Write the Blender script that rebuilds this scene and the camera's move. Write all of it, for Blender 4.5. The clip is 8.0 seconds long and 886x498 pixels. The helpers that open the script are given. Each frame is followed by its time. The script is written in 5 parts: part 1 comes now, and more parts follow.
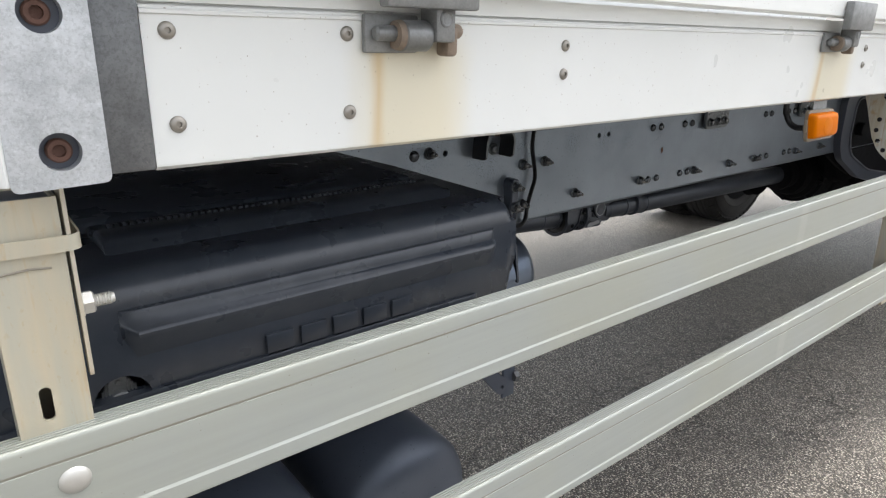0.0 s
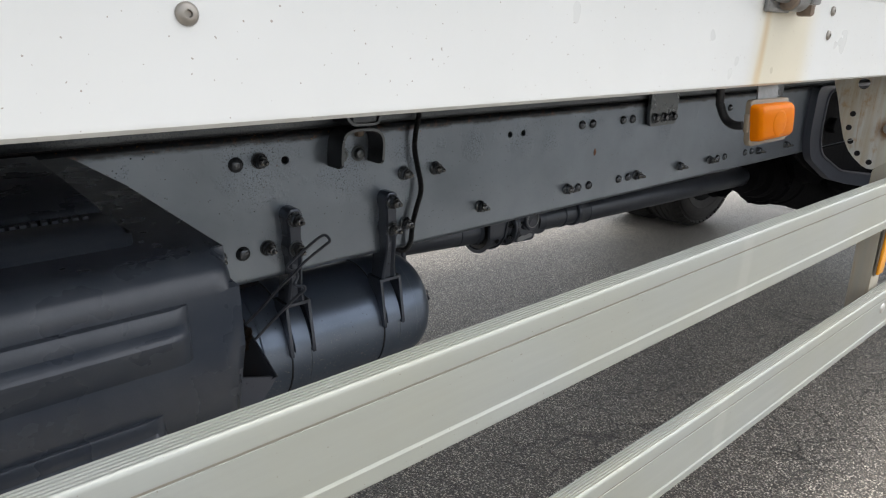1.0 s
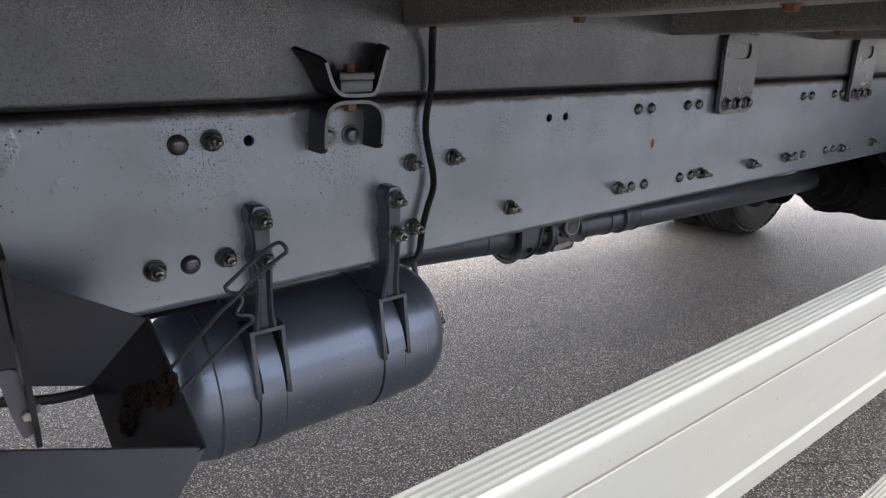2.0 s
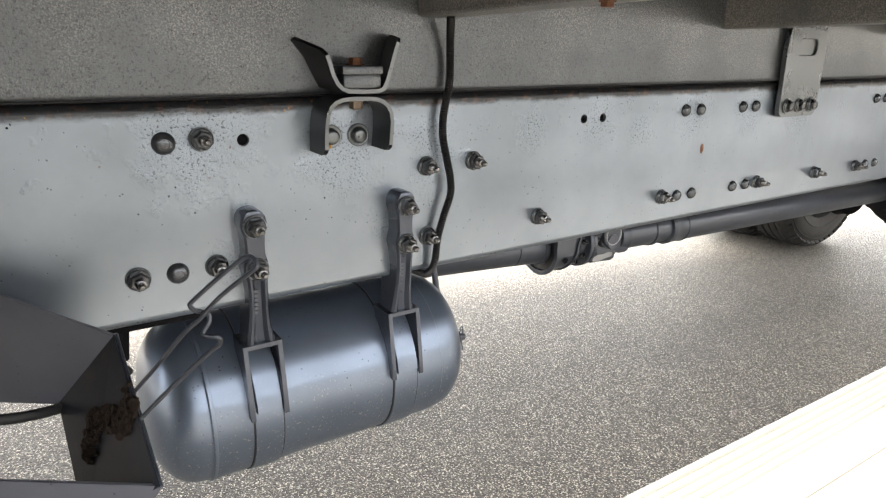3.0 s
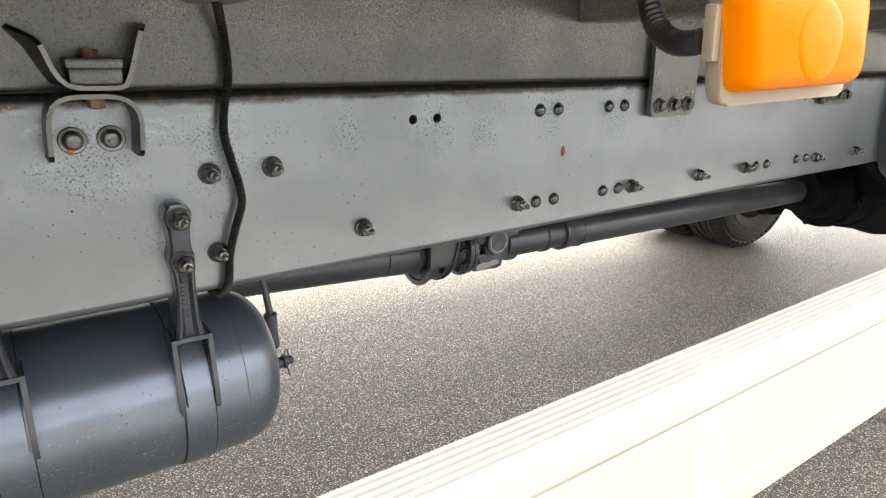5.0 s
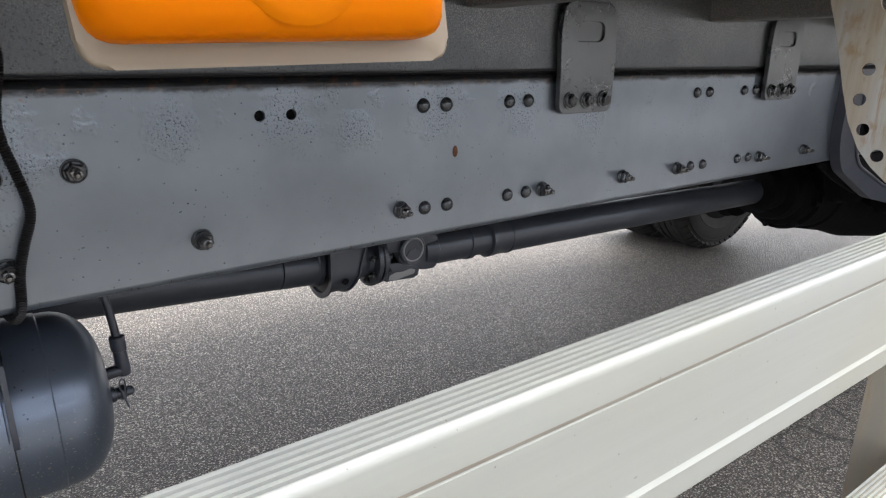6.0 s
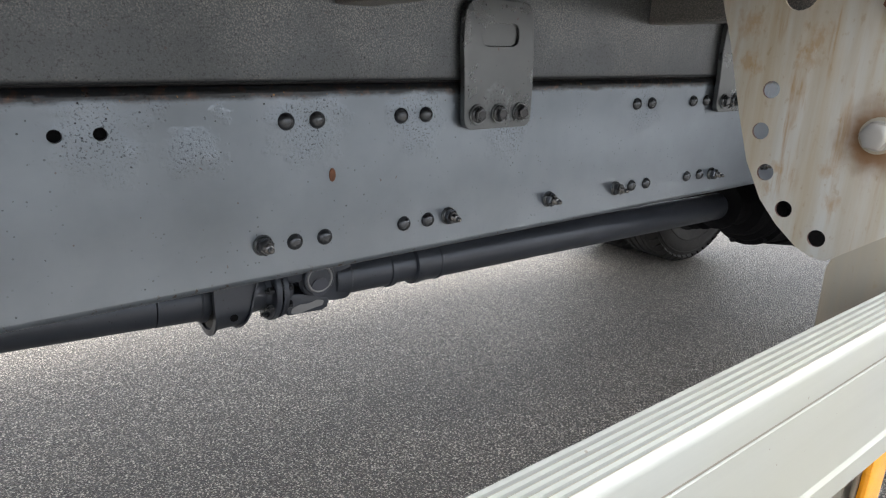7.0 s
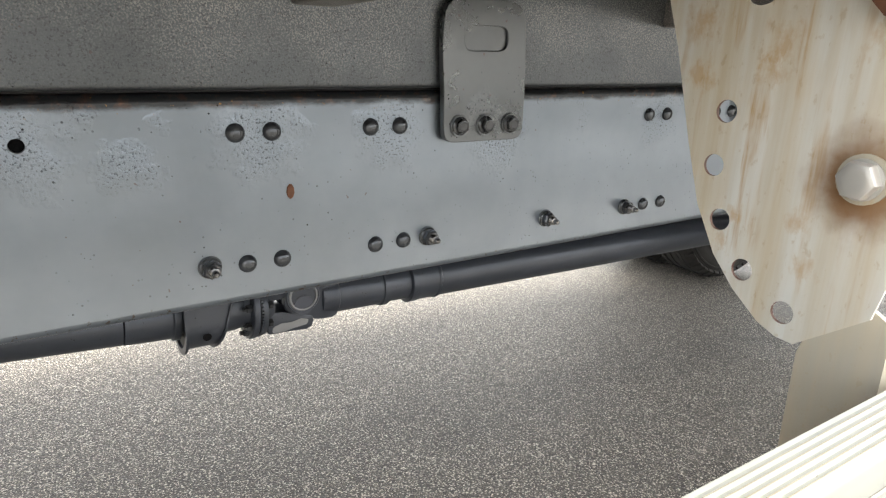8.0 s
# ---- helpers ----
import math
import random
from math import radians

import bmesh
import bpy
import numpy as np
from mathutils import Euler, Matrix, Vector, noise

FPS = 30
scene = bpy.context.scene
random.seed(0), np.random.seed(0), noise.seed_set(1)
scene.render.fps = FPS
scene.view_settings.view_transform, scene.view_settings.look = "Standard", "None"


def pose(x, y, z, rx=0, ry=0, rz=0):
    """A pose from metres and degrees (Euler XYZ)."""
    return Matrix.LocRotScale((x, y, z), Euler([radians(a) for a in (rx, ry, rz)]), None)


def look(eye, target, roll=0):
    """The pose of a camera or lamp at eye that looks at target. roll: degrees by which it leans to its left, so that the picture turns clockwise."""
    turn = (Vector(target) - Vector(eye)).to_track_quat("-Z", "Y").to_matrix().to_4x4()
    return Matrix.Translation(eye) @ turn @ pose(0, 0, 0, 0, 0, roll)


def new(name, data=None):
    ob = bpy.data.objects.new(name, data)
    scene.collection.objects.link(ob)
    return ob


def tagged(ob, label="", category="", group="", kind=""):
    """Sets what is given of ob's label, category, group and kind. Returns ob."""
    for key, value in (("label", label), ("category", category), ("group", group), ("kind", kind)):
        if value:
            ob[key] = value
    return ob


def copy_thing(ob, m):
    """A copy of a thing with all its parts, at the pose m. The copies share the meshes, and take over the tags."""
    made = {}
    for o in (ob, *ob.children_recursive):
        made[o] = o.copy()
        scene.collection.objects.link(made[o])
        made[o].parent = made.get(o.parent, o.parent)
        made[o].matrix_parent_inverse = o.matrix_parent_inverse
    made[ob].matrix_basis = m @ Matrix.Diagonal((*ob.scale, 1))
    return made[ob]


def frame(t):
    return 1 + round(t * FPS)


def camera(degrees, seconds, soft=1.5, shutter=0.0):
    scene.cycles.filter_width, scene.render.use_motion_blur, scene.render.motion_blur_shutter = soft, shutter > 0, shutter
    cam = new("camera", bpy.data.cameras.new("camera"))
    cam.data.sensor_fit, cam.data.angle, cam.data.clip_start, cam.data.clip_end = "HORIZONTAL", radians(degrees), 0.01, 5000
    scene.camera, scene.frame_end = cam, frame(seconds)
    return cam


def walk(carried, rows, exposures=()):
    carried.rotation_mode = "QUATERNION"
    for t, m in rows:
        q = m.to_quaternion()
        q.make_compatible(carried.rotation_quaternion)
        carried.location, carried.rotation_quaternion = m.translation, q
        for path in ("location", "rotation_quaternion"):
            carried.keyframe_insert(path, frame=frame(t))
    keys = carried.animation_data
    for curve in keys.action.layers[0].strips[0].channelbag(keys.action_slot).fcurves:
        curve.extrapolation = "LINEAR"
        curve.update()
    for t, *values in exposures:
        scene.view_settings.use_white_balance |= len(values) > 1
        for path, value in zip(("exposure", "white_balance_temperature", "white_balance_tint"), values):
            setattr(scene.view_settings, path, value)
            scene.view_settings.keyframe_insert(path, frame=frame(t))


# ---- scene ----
cam = camera(69.0, 8.0, soft=1.2)
PATH = [
    (0, (-1.7090, -1.3159, 1.2282), (-0.5127, 0.1587, 0.5988), 1.11),
    (0.5, (-1.4410, -1.2563, 1.2097), (-0.2132, 0.1891, 0.5709), 1.13),
    (1, (-1.2260, -1.1654, 1.1790), (0.0113, 0.2710, 0.5414), 1.20),
    (1.5, (-1.0736, -1.0395, 1.1284), (0.1703, 0.3919, 0.4900), 1.29),
    (2, (-0.9970, -0.9363, 1.0851), (0.1674, 0.5639, 0.4594), 1.25),
    (2.2, (-0.9764, -0.9101, 1.0763), (0.1442, 0.6238, 0.4513), 1.34),
    (3.3, (-0.8667, -0.8865, 1.0704), (0.1687, 0.7064, 0.4466), 1.18),
    (3.5, (-0.8550, -0.8913, 1.0696), (0.1804, 0.7031, 0.4465), 1.17),
    (4, (-0.8084, -0.9005, 1.0659), (0.2390, 0.6880, 0.4497), 1.09),
    (4.5, (-0.7140, -0.9168, 1.0633), (0.3670, 0.6503, 0.4490), 1.17),
    (5, (-0.6072, -0.9349, 1.0653), (0.5077, 0.6032, 0.4408), 1.57),
    (5.2, (-0.5594, -0.9467, 1.0596), (0.5636, 0.5853, 0.4335), 1.47),
    (6.3, (-0.2673, -0.9450, 1.0482), (0.8707, 0.5760, 0.4246), 1.56),
    (6.5, (-0.2025, -0.9357, 1.0495), (0.9386, 0.5843, 0.4253), 1.65),
    (7, (-0.0981, -0.8975, 1.0553), (1.0621, 0.6089, 0.4376), 1.89),
    (7.5, (-0.0222, -0.8718, 1.0497), (1.1172, 0.6548, 0.4404), 2.16),
    (8, (0.0548, -0.8734, 1.0589), (1.1080, 0.7132, 0.4469), 2.02),
]
EXPOSURES = [(0.0, 1.52, 6450, 10), (1.2, 1.44, 6450, 10), (1.6, 1.44, 6450, 10), (2.0, 2.05, 6350, 16), (2.2, 2.55, 6450, 15), (3.3, 3.25, 7150, 10), (4.5, 3.12, 7300, 10), (5.2, 2.82, 7300, 10), (6.3, 1.82, 6200, 14), (6.6, 1.82, 6200, 14), (7.0, 2.12, 6400, 11), (7.5, 2.52, 6700, 10), (8.0, 2.75, 6850, 9)]
walk(cam, [(t, look(eye, target, roll)) for t, eye, target, roll in PATH], EXPOSURES)

# ---- world, sun, exposure ----
world = bpy.data.worlds.new("overcast_sky")
scene.world = world
world.use_nodes = True
wn = world.node_tree.nodes
sky = wn.new("ShaderNodeTexSky")
sky.sky_type = "NISHITA"
sky.sun_disc = False
sky.sun_elevation = radians(68)
sky.sun_rotation = radians(100)
sky.dust_density = 4.0
soft_sky = wn.new("ShaderNodeHueSaturation")
soft_sky.inputs["Saturation"].default_value = 0.22
world.node_tree.links.new(sky.outputs[0], soft_sky.inputs["Color"])
world.node_tree.links.new(soft_sky.outputs[0], wn["Background"].inputs[0])
wn["Background"].inputs[1].default_value = 0.15

sun = new("sun", bpy.data.lights.new("sun", "SUN"))
sun.data.energy = 1.5
sun.data.angle = radians(35)
sun.data.color = (1.0, 0.96, 0.9)
sun.matrix_world = look((1.0, 0.3, 9.0), (0, 0, 0))


# ---- materials ----
def material(name, color, rough=0.5, metal=0.0, coat=0.0):
    m = bpy.data.materials.new(name)
    m.use_nodes = True
    b = m.node_tree.nodes["Principled BSDF"]
    b.inputs["Base Color"].default_value = (*color, 1)
    b.inputs["Roughness"].default_value = rough
    b.inputs["Metallic"].default_value = metal
    b.inputs["Coat Weight"].default_value = coat
    return m


class Nodes:
    """Short forms for wiring a material's nodes, in metres of the world."""

    def __init__(self, m):
        self.tree = m.node_tree
        self.bsdf = self.tree.nodes["Principled BSDF"]
        self.place = self.tree.nodes.new("ShaderNodeNewGeometry").outputs["Position"]

    def link(self, a, b):
        self.tree.links.new(a, b)

    def noise(self, scale, detail=4.0, rough=0.55, stretch=None, vector=None):
        n = self.tree.nodes.new("ShaderNodeTexNoise")
        n.inputs["Scale"].default_value = scale
        n.inputs["Detail"].default_value = detail
        n.inputs["Roughness"].default_value = rough
        v = vector or self.place
        if stretch:
            s = self.tree.nodes.new("ShaderNodeVectorMath")
            s.operation = "MULTIPLY"
            s.inputs[1].default_value = stretch
            self.link(v, s.inputs[0])
            v = s.outputs[0]
        self.link(v, n.inputs["Vector"])
        return n.outputs[0]

    def voronoi(self, scale, feature="F1", vector=None):
        n = self.tree.nodes.new("ShaderNodeTexVoronoi")
        n.feature = feature
        n.inputs["Scale"].default_value = scale
        self.link(vector or self.place, n.inputs["Vector"])
        return n

    def ramp(self, fac, stops):
        n = self.tree.nodes.new("ShaderNodeValToRGB")
        e = n.color_ramp.elements
        while len(e) < len(stops):
            e.new(0.5)
        for k, (p, c) in enumerate(stops):
            e[k].position = p
            e[k].color = (c, c, c, 1) if not isinstance(c, tuple) else (*c, 1)
        self.link(fac, n.inputs[0])
        return n.outputs[0]

    def mix(self, fac, a, b, blend="MIX"):
        n = self.tree.nodes.new("ShaderNodeMix")
        n.data_type, n.blend_type = "RGBA", blend
        for value, socket in ((fac, n.inputs[0]), (a, n.inputs[6]), (b, n.inputs[7])):
            if isinstance(value, (int, float)):
                socket.default_value = value
            elif isinstance(value, tuple):
                socket.default_value = (*value, 1)
            else:
                self.link(value, socket)
        return n.outputs[2]

    def calc(self, op, a, b=0.0, c=0.0):
        n = self.tree.nodes.new("ShaderNodeMath")
        n.operation = op
        for value, socket in zip((a, b, c), n.inputs):
            if isinstance(value, (int, float)):
                socket.default_value = value
            else:
                self.link(value, socket)
        return n.outputs[0]

    def axis(self, k):
        n = self.tree.nodes.new("ShaderNodeSeparateXYZ")
        self.link(self.place, n.inputs[0])
        return n.outputs[k]

    def between(self, value, lo, hi, soft):
        """1 between lo and hi, with soft edges."""
        up = self.tree.nodes.new("ShaderNodeMapRange")
        up.interpolation_type = "SMOOTHSTEP"
        self.link(value, up.inputs[0])
        up.inputs[1].default_value, up.inputs[2].default_value = lo - soft, lo + soft
        down = self.tree.nodes.new("ShaderNodeMapRange")
        down.interpolation_type = "SMOOTHSTEP"
        self.link(value, down.inputs[0])
        down.inputs[1].default_value, down.inputs[2].default_value = hi - soft, hi + soft
        return self.calc("SUBTRACT", up.outputs[0], down.outputs[0])

    def bump(self, height, strength, distance):
        n = self.tree.nodes.new("ShaderNodeBump")
        n.inputs["Strength"].default_value = strength
        n.inputs["Distance"].default_value = distance
        self.link(height, n.inputs["Height"])
        old = self.bsdf.inputs["Normal"].links
        if old:
            self.link(old[0].from_socket, n.inputs["Normal"])
        self.link(n.outputs[0], self.bsdf.inputs["Normal"])

    def color(self, c):
        self.link(c, self.bsdf.inputs["Base Color"])

    def rough(self, r):
        self.link(r, self.bsdf.inputs["Roughness"])


def chassis_paint(name, base, rough=0.3, rust=0.5, crust=(0.84, 0.93), flecks=0.0, edge=0.0, sheen=0.3, spots_at=()):
    """Brushed-on grey-black frame paint: satin, with crusted patches, pin holes and dust.
    crust: the heights between which the crusted patches grow common."""
    m = material(name, base, rough, sheen)
    n = Nodes(m)
    z = n.axis(2)
    spots = n.noise(22.0, 3.0, 0.6)
    lift = n.tree.nodes.new("ShaderNodeMapRange")
    n.link(z, lift.inputs[0])
    for k, v in zip((1, 2, 3, 4), (crust[0], crust[1], -0.22, 0.05)):
        lift.inputs[k].default_value = v
    patch = n.ramp(n.calc("ADD", spots, lift.outputs[0]), [(0.6, 0.0), (0.78, 1.0)])
    for cx, cz, cr in spots_at:
        away = n.tree.nodes.new("ShaderNodeVectorMath")
        away.operation = "DISTANCE"
        n.link(n.place, away.inputs[0])
        away.inputs[1].default_value = (cx, 0.0, cz)
        near = n.calc("SUBTRACT", 1.0, n.calc("DIVIDE", away.outputs["Value"], cr))
        near = n.ramp(n.calc("ADD", near, n.calc("MULTIPLY", n.calc("SUBTRACT", spots, 0.5), 2.2)), [(0.1, 0.0), (0.75, 1.0)])
        patch = n.calc("MAXIMUM", patch, near)
    dust = n.ramp(n.noise(4.5, 5.0, 0.6), [(0.3, 0.0), (0.75, 1.0)])
    c = n.mix(dust, tuple(v * 0.86 for v in base), tuple(v * 1.14 for v in base))
    # tiny dark pin holes, in loose swarms
    swarm = n.ramp(n.noise(9.0, 2.0), [(0.42, 0.0), (0.7, 1.0)])
    holes = n.ramp(n.voronoi(120.0).outputs["Distance"], [(0.13, 1.0), (0.2, 0.0)])
    chance = n.ramp(n.noise(60.0, 1.0), [(0.54, 0.0), (0.57, 1.0)])
    holes = n.calc("MULTIPLY", n.calc("MULTIPLY", swarm, holes), chance)
    c = n.mix(holes, c, (0.010, 0.009, 0.009))
    # crust: blistered paint, its pits painted darker than its crowns as shade
    blister = n.noise(230.0, 3.0, 0.62)
    grain = n.noise(250.0, 2.0, 0.6)
    pits = n.ramp(grain, [(0.37, 1.0), (0.44, 0.0)])
    c = n.mix(n.calc("MULTIPLY", n.calc("MULTIPLY", pits, patch), 0.8), c, tuple(v * 0.22 for v in base))
    pin = n.ramp(n.noise(75.0, 2.0, 0.5), [(0.735, 0.0), (0.76, rust)])
    c = n.mix(pin, c, (0.10, 0.035, 0.015))
    if flecks:
        cloud = n.ramp(n.calc("ADD", n.noise(5.0, 4.0), n.calc("MULTIPLY", n.calc("SUBTRACT", z, 1.06), 1.6)), [(0.42, 0.12), (0.66, 1.0)])
        pale = n.ramp(n.noise(420.0, 2.0, 0.6), [(0.48, 0.0), (0.62, flecks)])
        dark = n.ramp(n.noise(300.0, 2.0, 0.6), [(0.34, 0.5), (0.44, 0.0)])
        c = n.mix(dark, c, tuple(v * 0.35 for v in base))
        c = n.mix(n.calc("MULTIPLY", pale, cloud), c, tuple(min(1.0, v * f) for v, f in zip(base, (2.5, 2.3, 2.05))))
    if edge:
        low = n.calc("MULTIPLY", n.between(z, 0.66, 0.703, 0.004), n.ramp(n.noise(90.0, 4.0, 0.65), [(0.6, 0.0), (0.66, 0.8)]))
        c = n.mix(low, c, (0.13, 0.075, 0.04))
        # dark line below the beam painted in: the joint's shade, mottled with rust
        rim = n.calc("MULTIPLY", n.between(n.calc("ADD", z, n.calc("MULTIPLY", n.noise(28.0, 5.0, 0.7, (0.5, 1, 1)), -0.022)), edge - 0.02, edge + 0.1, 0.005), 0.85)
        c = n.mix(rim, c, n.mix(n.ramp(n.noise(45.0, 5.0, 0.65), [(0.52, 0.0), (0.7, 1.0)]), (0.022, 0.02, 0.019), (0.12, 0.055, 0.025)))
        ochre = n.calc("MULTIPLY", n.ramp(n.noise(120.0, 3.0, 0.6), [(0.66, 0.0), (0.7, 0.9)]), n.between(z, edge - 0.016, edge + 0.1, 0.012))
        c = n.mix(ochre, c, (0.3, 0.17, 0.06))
    n.color(c)
    satin = n.ramp(n.noise(17.0, 4.0), [(0.3, rough - 0.015), (0.75, rough + 0.025)])
    n.rough(satin)
    n.bump(n.calc("MULTIPLY", n.calc("ADD", n.calc("MULTIPLY", blister, 0.4), grain), patch), 0.75, 0.0018)
    n.bump(holes, 0.6, -0.001)
    if flecks:
        n.bump(n.noise(230.0, 3.0, 0.6), 0.6, 0.0012)
    n.bump(n.noise(60.0, 2.0), 0.02, 0.001)
    n.bump(n.noise(7.0, 2.0), 0.16, 0.008)
    return m


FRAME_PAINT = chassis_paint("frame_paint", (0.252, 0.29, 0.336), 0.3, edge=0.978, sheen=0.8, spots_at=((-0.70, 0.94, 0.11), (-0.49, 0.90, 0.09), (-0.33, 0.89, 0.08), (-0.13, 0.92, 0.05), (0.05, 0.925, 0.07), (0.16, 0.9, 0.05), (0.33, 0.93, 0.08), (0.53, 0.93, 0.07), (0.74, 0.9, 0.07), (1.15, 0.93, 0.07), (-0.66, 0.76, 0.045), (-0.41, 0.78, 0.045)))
PLATE_PAINT = chassis_paint("plate_paint", (0.162, 0.175, 0.185), 0.28, sheen=0.75, crust=(1.0, 1.4), spots_at=((0.7, 0.95, 0.05), (1.494, 0.95, 0.05)))
SUB_PAINT = chassis_paint("subframe_paint", (0.124, 0.138, 0.153), 0.29, 0.3, (1.0, 1.6), 0.85, sheen=0.75)
BEARER_PAINT = chassis_paint("bearer_paint", (0.2, 0.197, 0.192), 0.34, 0.3, (1.0, 1.6), 0.6, sheen=0.45)
TANK_PAINT = chassis_paint("tank_paint", (0.168, 0.203, 0.262), 0.31, 0.25, (0.5, 1.4), sheen=0.72)
mud = Nodes(TANK_PAINT)
spray = mud.calc("MULTIPLY", mud.ramp(mud.noise(300.0, 1.0, 0.4), [(0.68, 0.0), (0.71, 0.9)]), mud.between(mud.axis(2), 0.2, 0.5, 0.1))
mud.color(mud.mix(spray, mud.bsdf.inputs["Base Color"].links[0].from_socket, (0.5, 0.46, 0.4)))
MOUNT_PAINT = chassis_paint("mount_paint", (0.016, 0.017, 0.02), 0.45, 0.5, (0.7, 1.1), sheen=0.0)
HANGER_PAINT = chassis_paint("hanger_paint", (0.085, 0.097, 0.122), 0.24, 0.2, (0.5, 1.0), sheen=0.5)
# near-black: the deep shade round axle, holes and pocket is put into it
GREASE_SHADE = material("greasy_shaded_casting", (0.006, 0.006, 0.007), 0.8)
GREASE_SHADE.node_tree.nodes["Principled BSDF"].inputs["Specular IOR Level"].default_value = 0.1
Nodes(GREASE_SHADE).bump(Nodes(GREASE_SHADE).noise(35.0, 5.0, 0.65), 0.5, 0.008)
DARK_PAINT = chassis_paint("dark_bracket_paint", (0.075, 0.083, 0.105), 0.36, 0.3, (0.5, 1.5), sheen=0.2)
CARRIER_PAINT = chassis_paint("carrier_paint", (0.125, 0.132, 0.155), 0.36, 0.3, (0.8, 1.5), sheen=0.1)
SHAFT_PAINT = chassis_paint("shaft_paint", (0.062, 0.070, 0.086), 0.34, 0.0, (0.6, 1.4), sheen=0.35)
CROSS_TANK = chassis_paint("blue_grey_tank_paint", (0.085, 0.1, 0.13), 0.4, 0.0, (0.9, 1.6))


def plastic_black():
    m = material("black_box_plastic", (0.03, 0.032, 0.036), 0.36)
    n = Nodes(m)
    n.bump(n.noise(420.0, 2.0), 0.16, 0.0008)
    scuff = n.ramp(n.noise(26.0, 6.0, 0.65), [(0.42, 0.0), (0.8, 0.55)])
    n.color(n.mix(scuff, (0.036, 0.043, 0.056), (0.07, 0.078, 0.09)))
    n.rough(n.ramp(n.noise(14.0, 4.0), [(0.3, 0.22), (0.75, 0.4)]))
    return m


PLASTIC = plastic_black()
SLEEVE = material("black_cable_sleeve", (0.011, 0.011, 0.012), 0.45)
Nodes(SLEEVE).bump(Nodes(SLEEVE).noise(260.0), 0.1, 0.0005)
RUBBER = material("black_rubber", (0.02, 0.02, 0.021), 0.6)
Nodes(RUBBER).bump(Nodes(RUBBER).noise(160.0), 0.15, 0.001)


def white_panel():
    m = material("white_sill_paint", (0.8, 0.79, 0.75), 0.32)
    n = Nodes(m)
    x, z = n.axis(0), n.axis(2)
    cloud = n.ramp(n.noise(5.0, 4.0), [(0.3, 0.0), (0.8, 1.0)])
    c = n.mix(cloud, (0.71, 0.724, 0.715), (0.67, 0.684, 0.668))
    # yellowish runs below the two drop-side hinges
    wobble = n.calc("MULTIPLY", n.calc("SUBTRACT", n.noise(18.0, 3.0, 0.6, (1, 1, 0.25)), 0.5), 0.03)
    for left, wide in ((-1.372, 0.125), (-0.372, 0.16)):
        xs = n.calc("ADD", n.calc("SUBTRACT", x, left), wobble)
        broad = n.calc("MULTIPLY", n.between(xs, 0.0, wide, 0.03), 0.55)
        thin = n.calc("MULTIPLY", n.between(xs, 0.008, 0.022, 0.009), n.ramp(n.noise(30.0, 3.0, 0.5, (1, 1, 0.2)), [(0.3, 0.25), (0.7, 0.8)]))
        below = n.between(z, 1.0, 1.225, 0.02)
        c = n.mix(n.calc("MULTIPLY", broad, below), c, (0.62, 0.53, 0.31))
        c = n.mix(n.calc("MULTIPLY", thin, below), c, (0.53, 0.35, 0.12))
    speck = n.ramp(n.noise(330.0, 1.0, 0.4), [(0.765, 0.0), (0.785, 0.7)])
    c = n.mix(speck, c, (0.25, 0.2, 0.15))
    grime = n.calc("MULTIPLY", n.between(z, 1.10, 1.1235, 0.003), n.noise(40.0, 3.0))
    n.color(n.mix(n.calc("MULTIPLY", grime, 0.7), c, (0.38, 0.36, 0.32)))
    n.bump(n.noise(30.0, 2.0), 0.03, 0.002)
    n.rough(n.ramp(n.noise(9.0, 3.0), [(0.3, 0.26), (0.8, 0.42)]))
    return m


WHITE = white_panel()


def anodised(name, base, rough, streak):
    m = material(name, base, rough)
    n = Nodes(m)
    lines = n.noise(30.0, 4.0, 0.6, (0.12, 3.0, 3.0))
    cloud = n.noise(4.0, 4.0)
    c = n.mix(n.ramp(lines, [(0.3, 0.0), (0.75, 1.0)]), base, tuple(v * 0.9 for v in base))
    c = n.mix(n.ramp(cloud, [(0.4, 0.0), (0.8, streak)]), c, tuple(v * f for v, f in zip(base, (0.97, 0.93, 0.8))))
    speck = n.ramp(n.noise(300.0, 1.0, 0.4), [(0.78, 0.0), (0.80, 0.7)])
    n.color(n.mix(speck, c, (0.18, 0.15, 0.12)))
    n.rough(n.ramp(n.noise(5.0, 2.0), [(0.3, rough - 0.03), (0.8, rough + 0.06)]))
    n.bump(n.noise(90.0, 2.0), 0.02, 0.0006)
    m.node_tree.nodes["Principled BSDF"].inputs["Metallic"].default_value = 0.1
    return m


ALU = anodised("painted_aluminium", (0.345, 0.364, 0.340), 0.38, 0.8)
wiped = Nodes(ALU)
streak = wiped.calc("MULTIPLY", wiped.between(wiped.calc("ADD", wiped.axis(0), wiped.calc("MULTIPLY", wiped.noise(25.0, 3.0), 0.012)), -0.333, -0.303, 0.008), 0.2)
wiped.color(wiped.mix(streak, wiped.bsdf.inputs["Base Color"].links[0].from_socket, (0.5, 0.51, 0.47)))


DIRT = material("brown_dirt", (0.24, 0.215, 0.17), 0.8)
Nodes(DIRT).color(Nodes(DIRT).mix(Nodes(DIRT).noise(25.0, 4.0), (0.3, 0.285, 0.24), (0.2, 0.17, 0.13)))


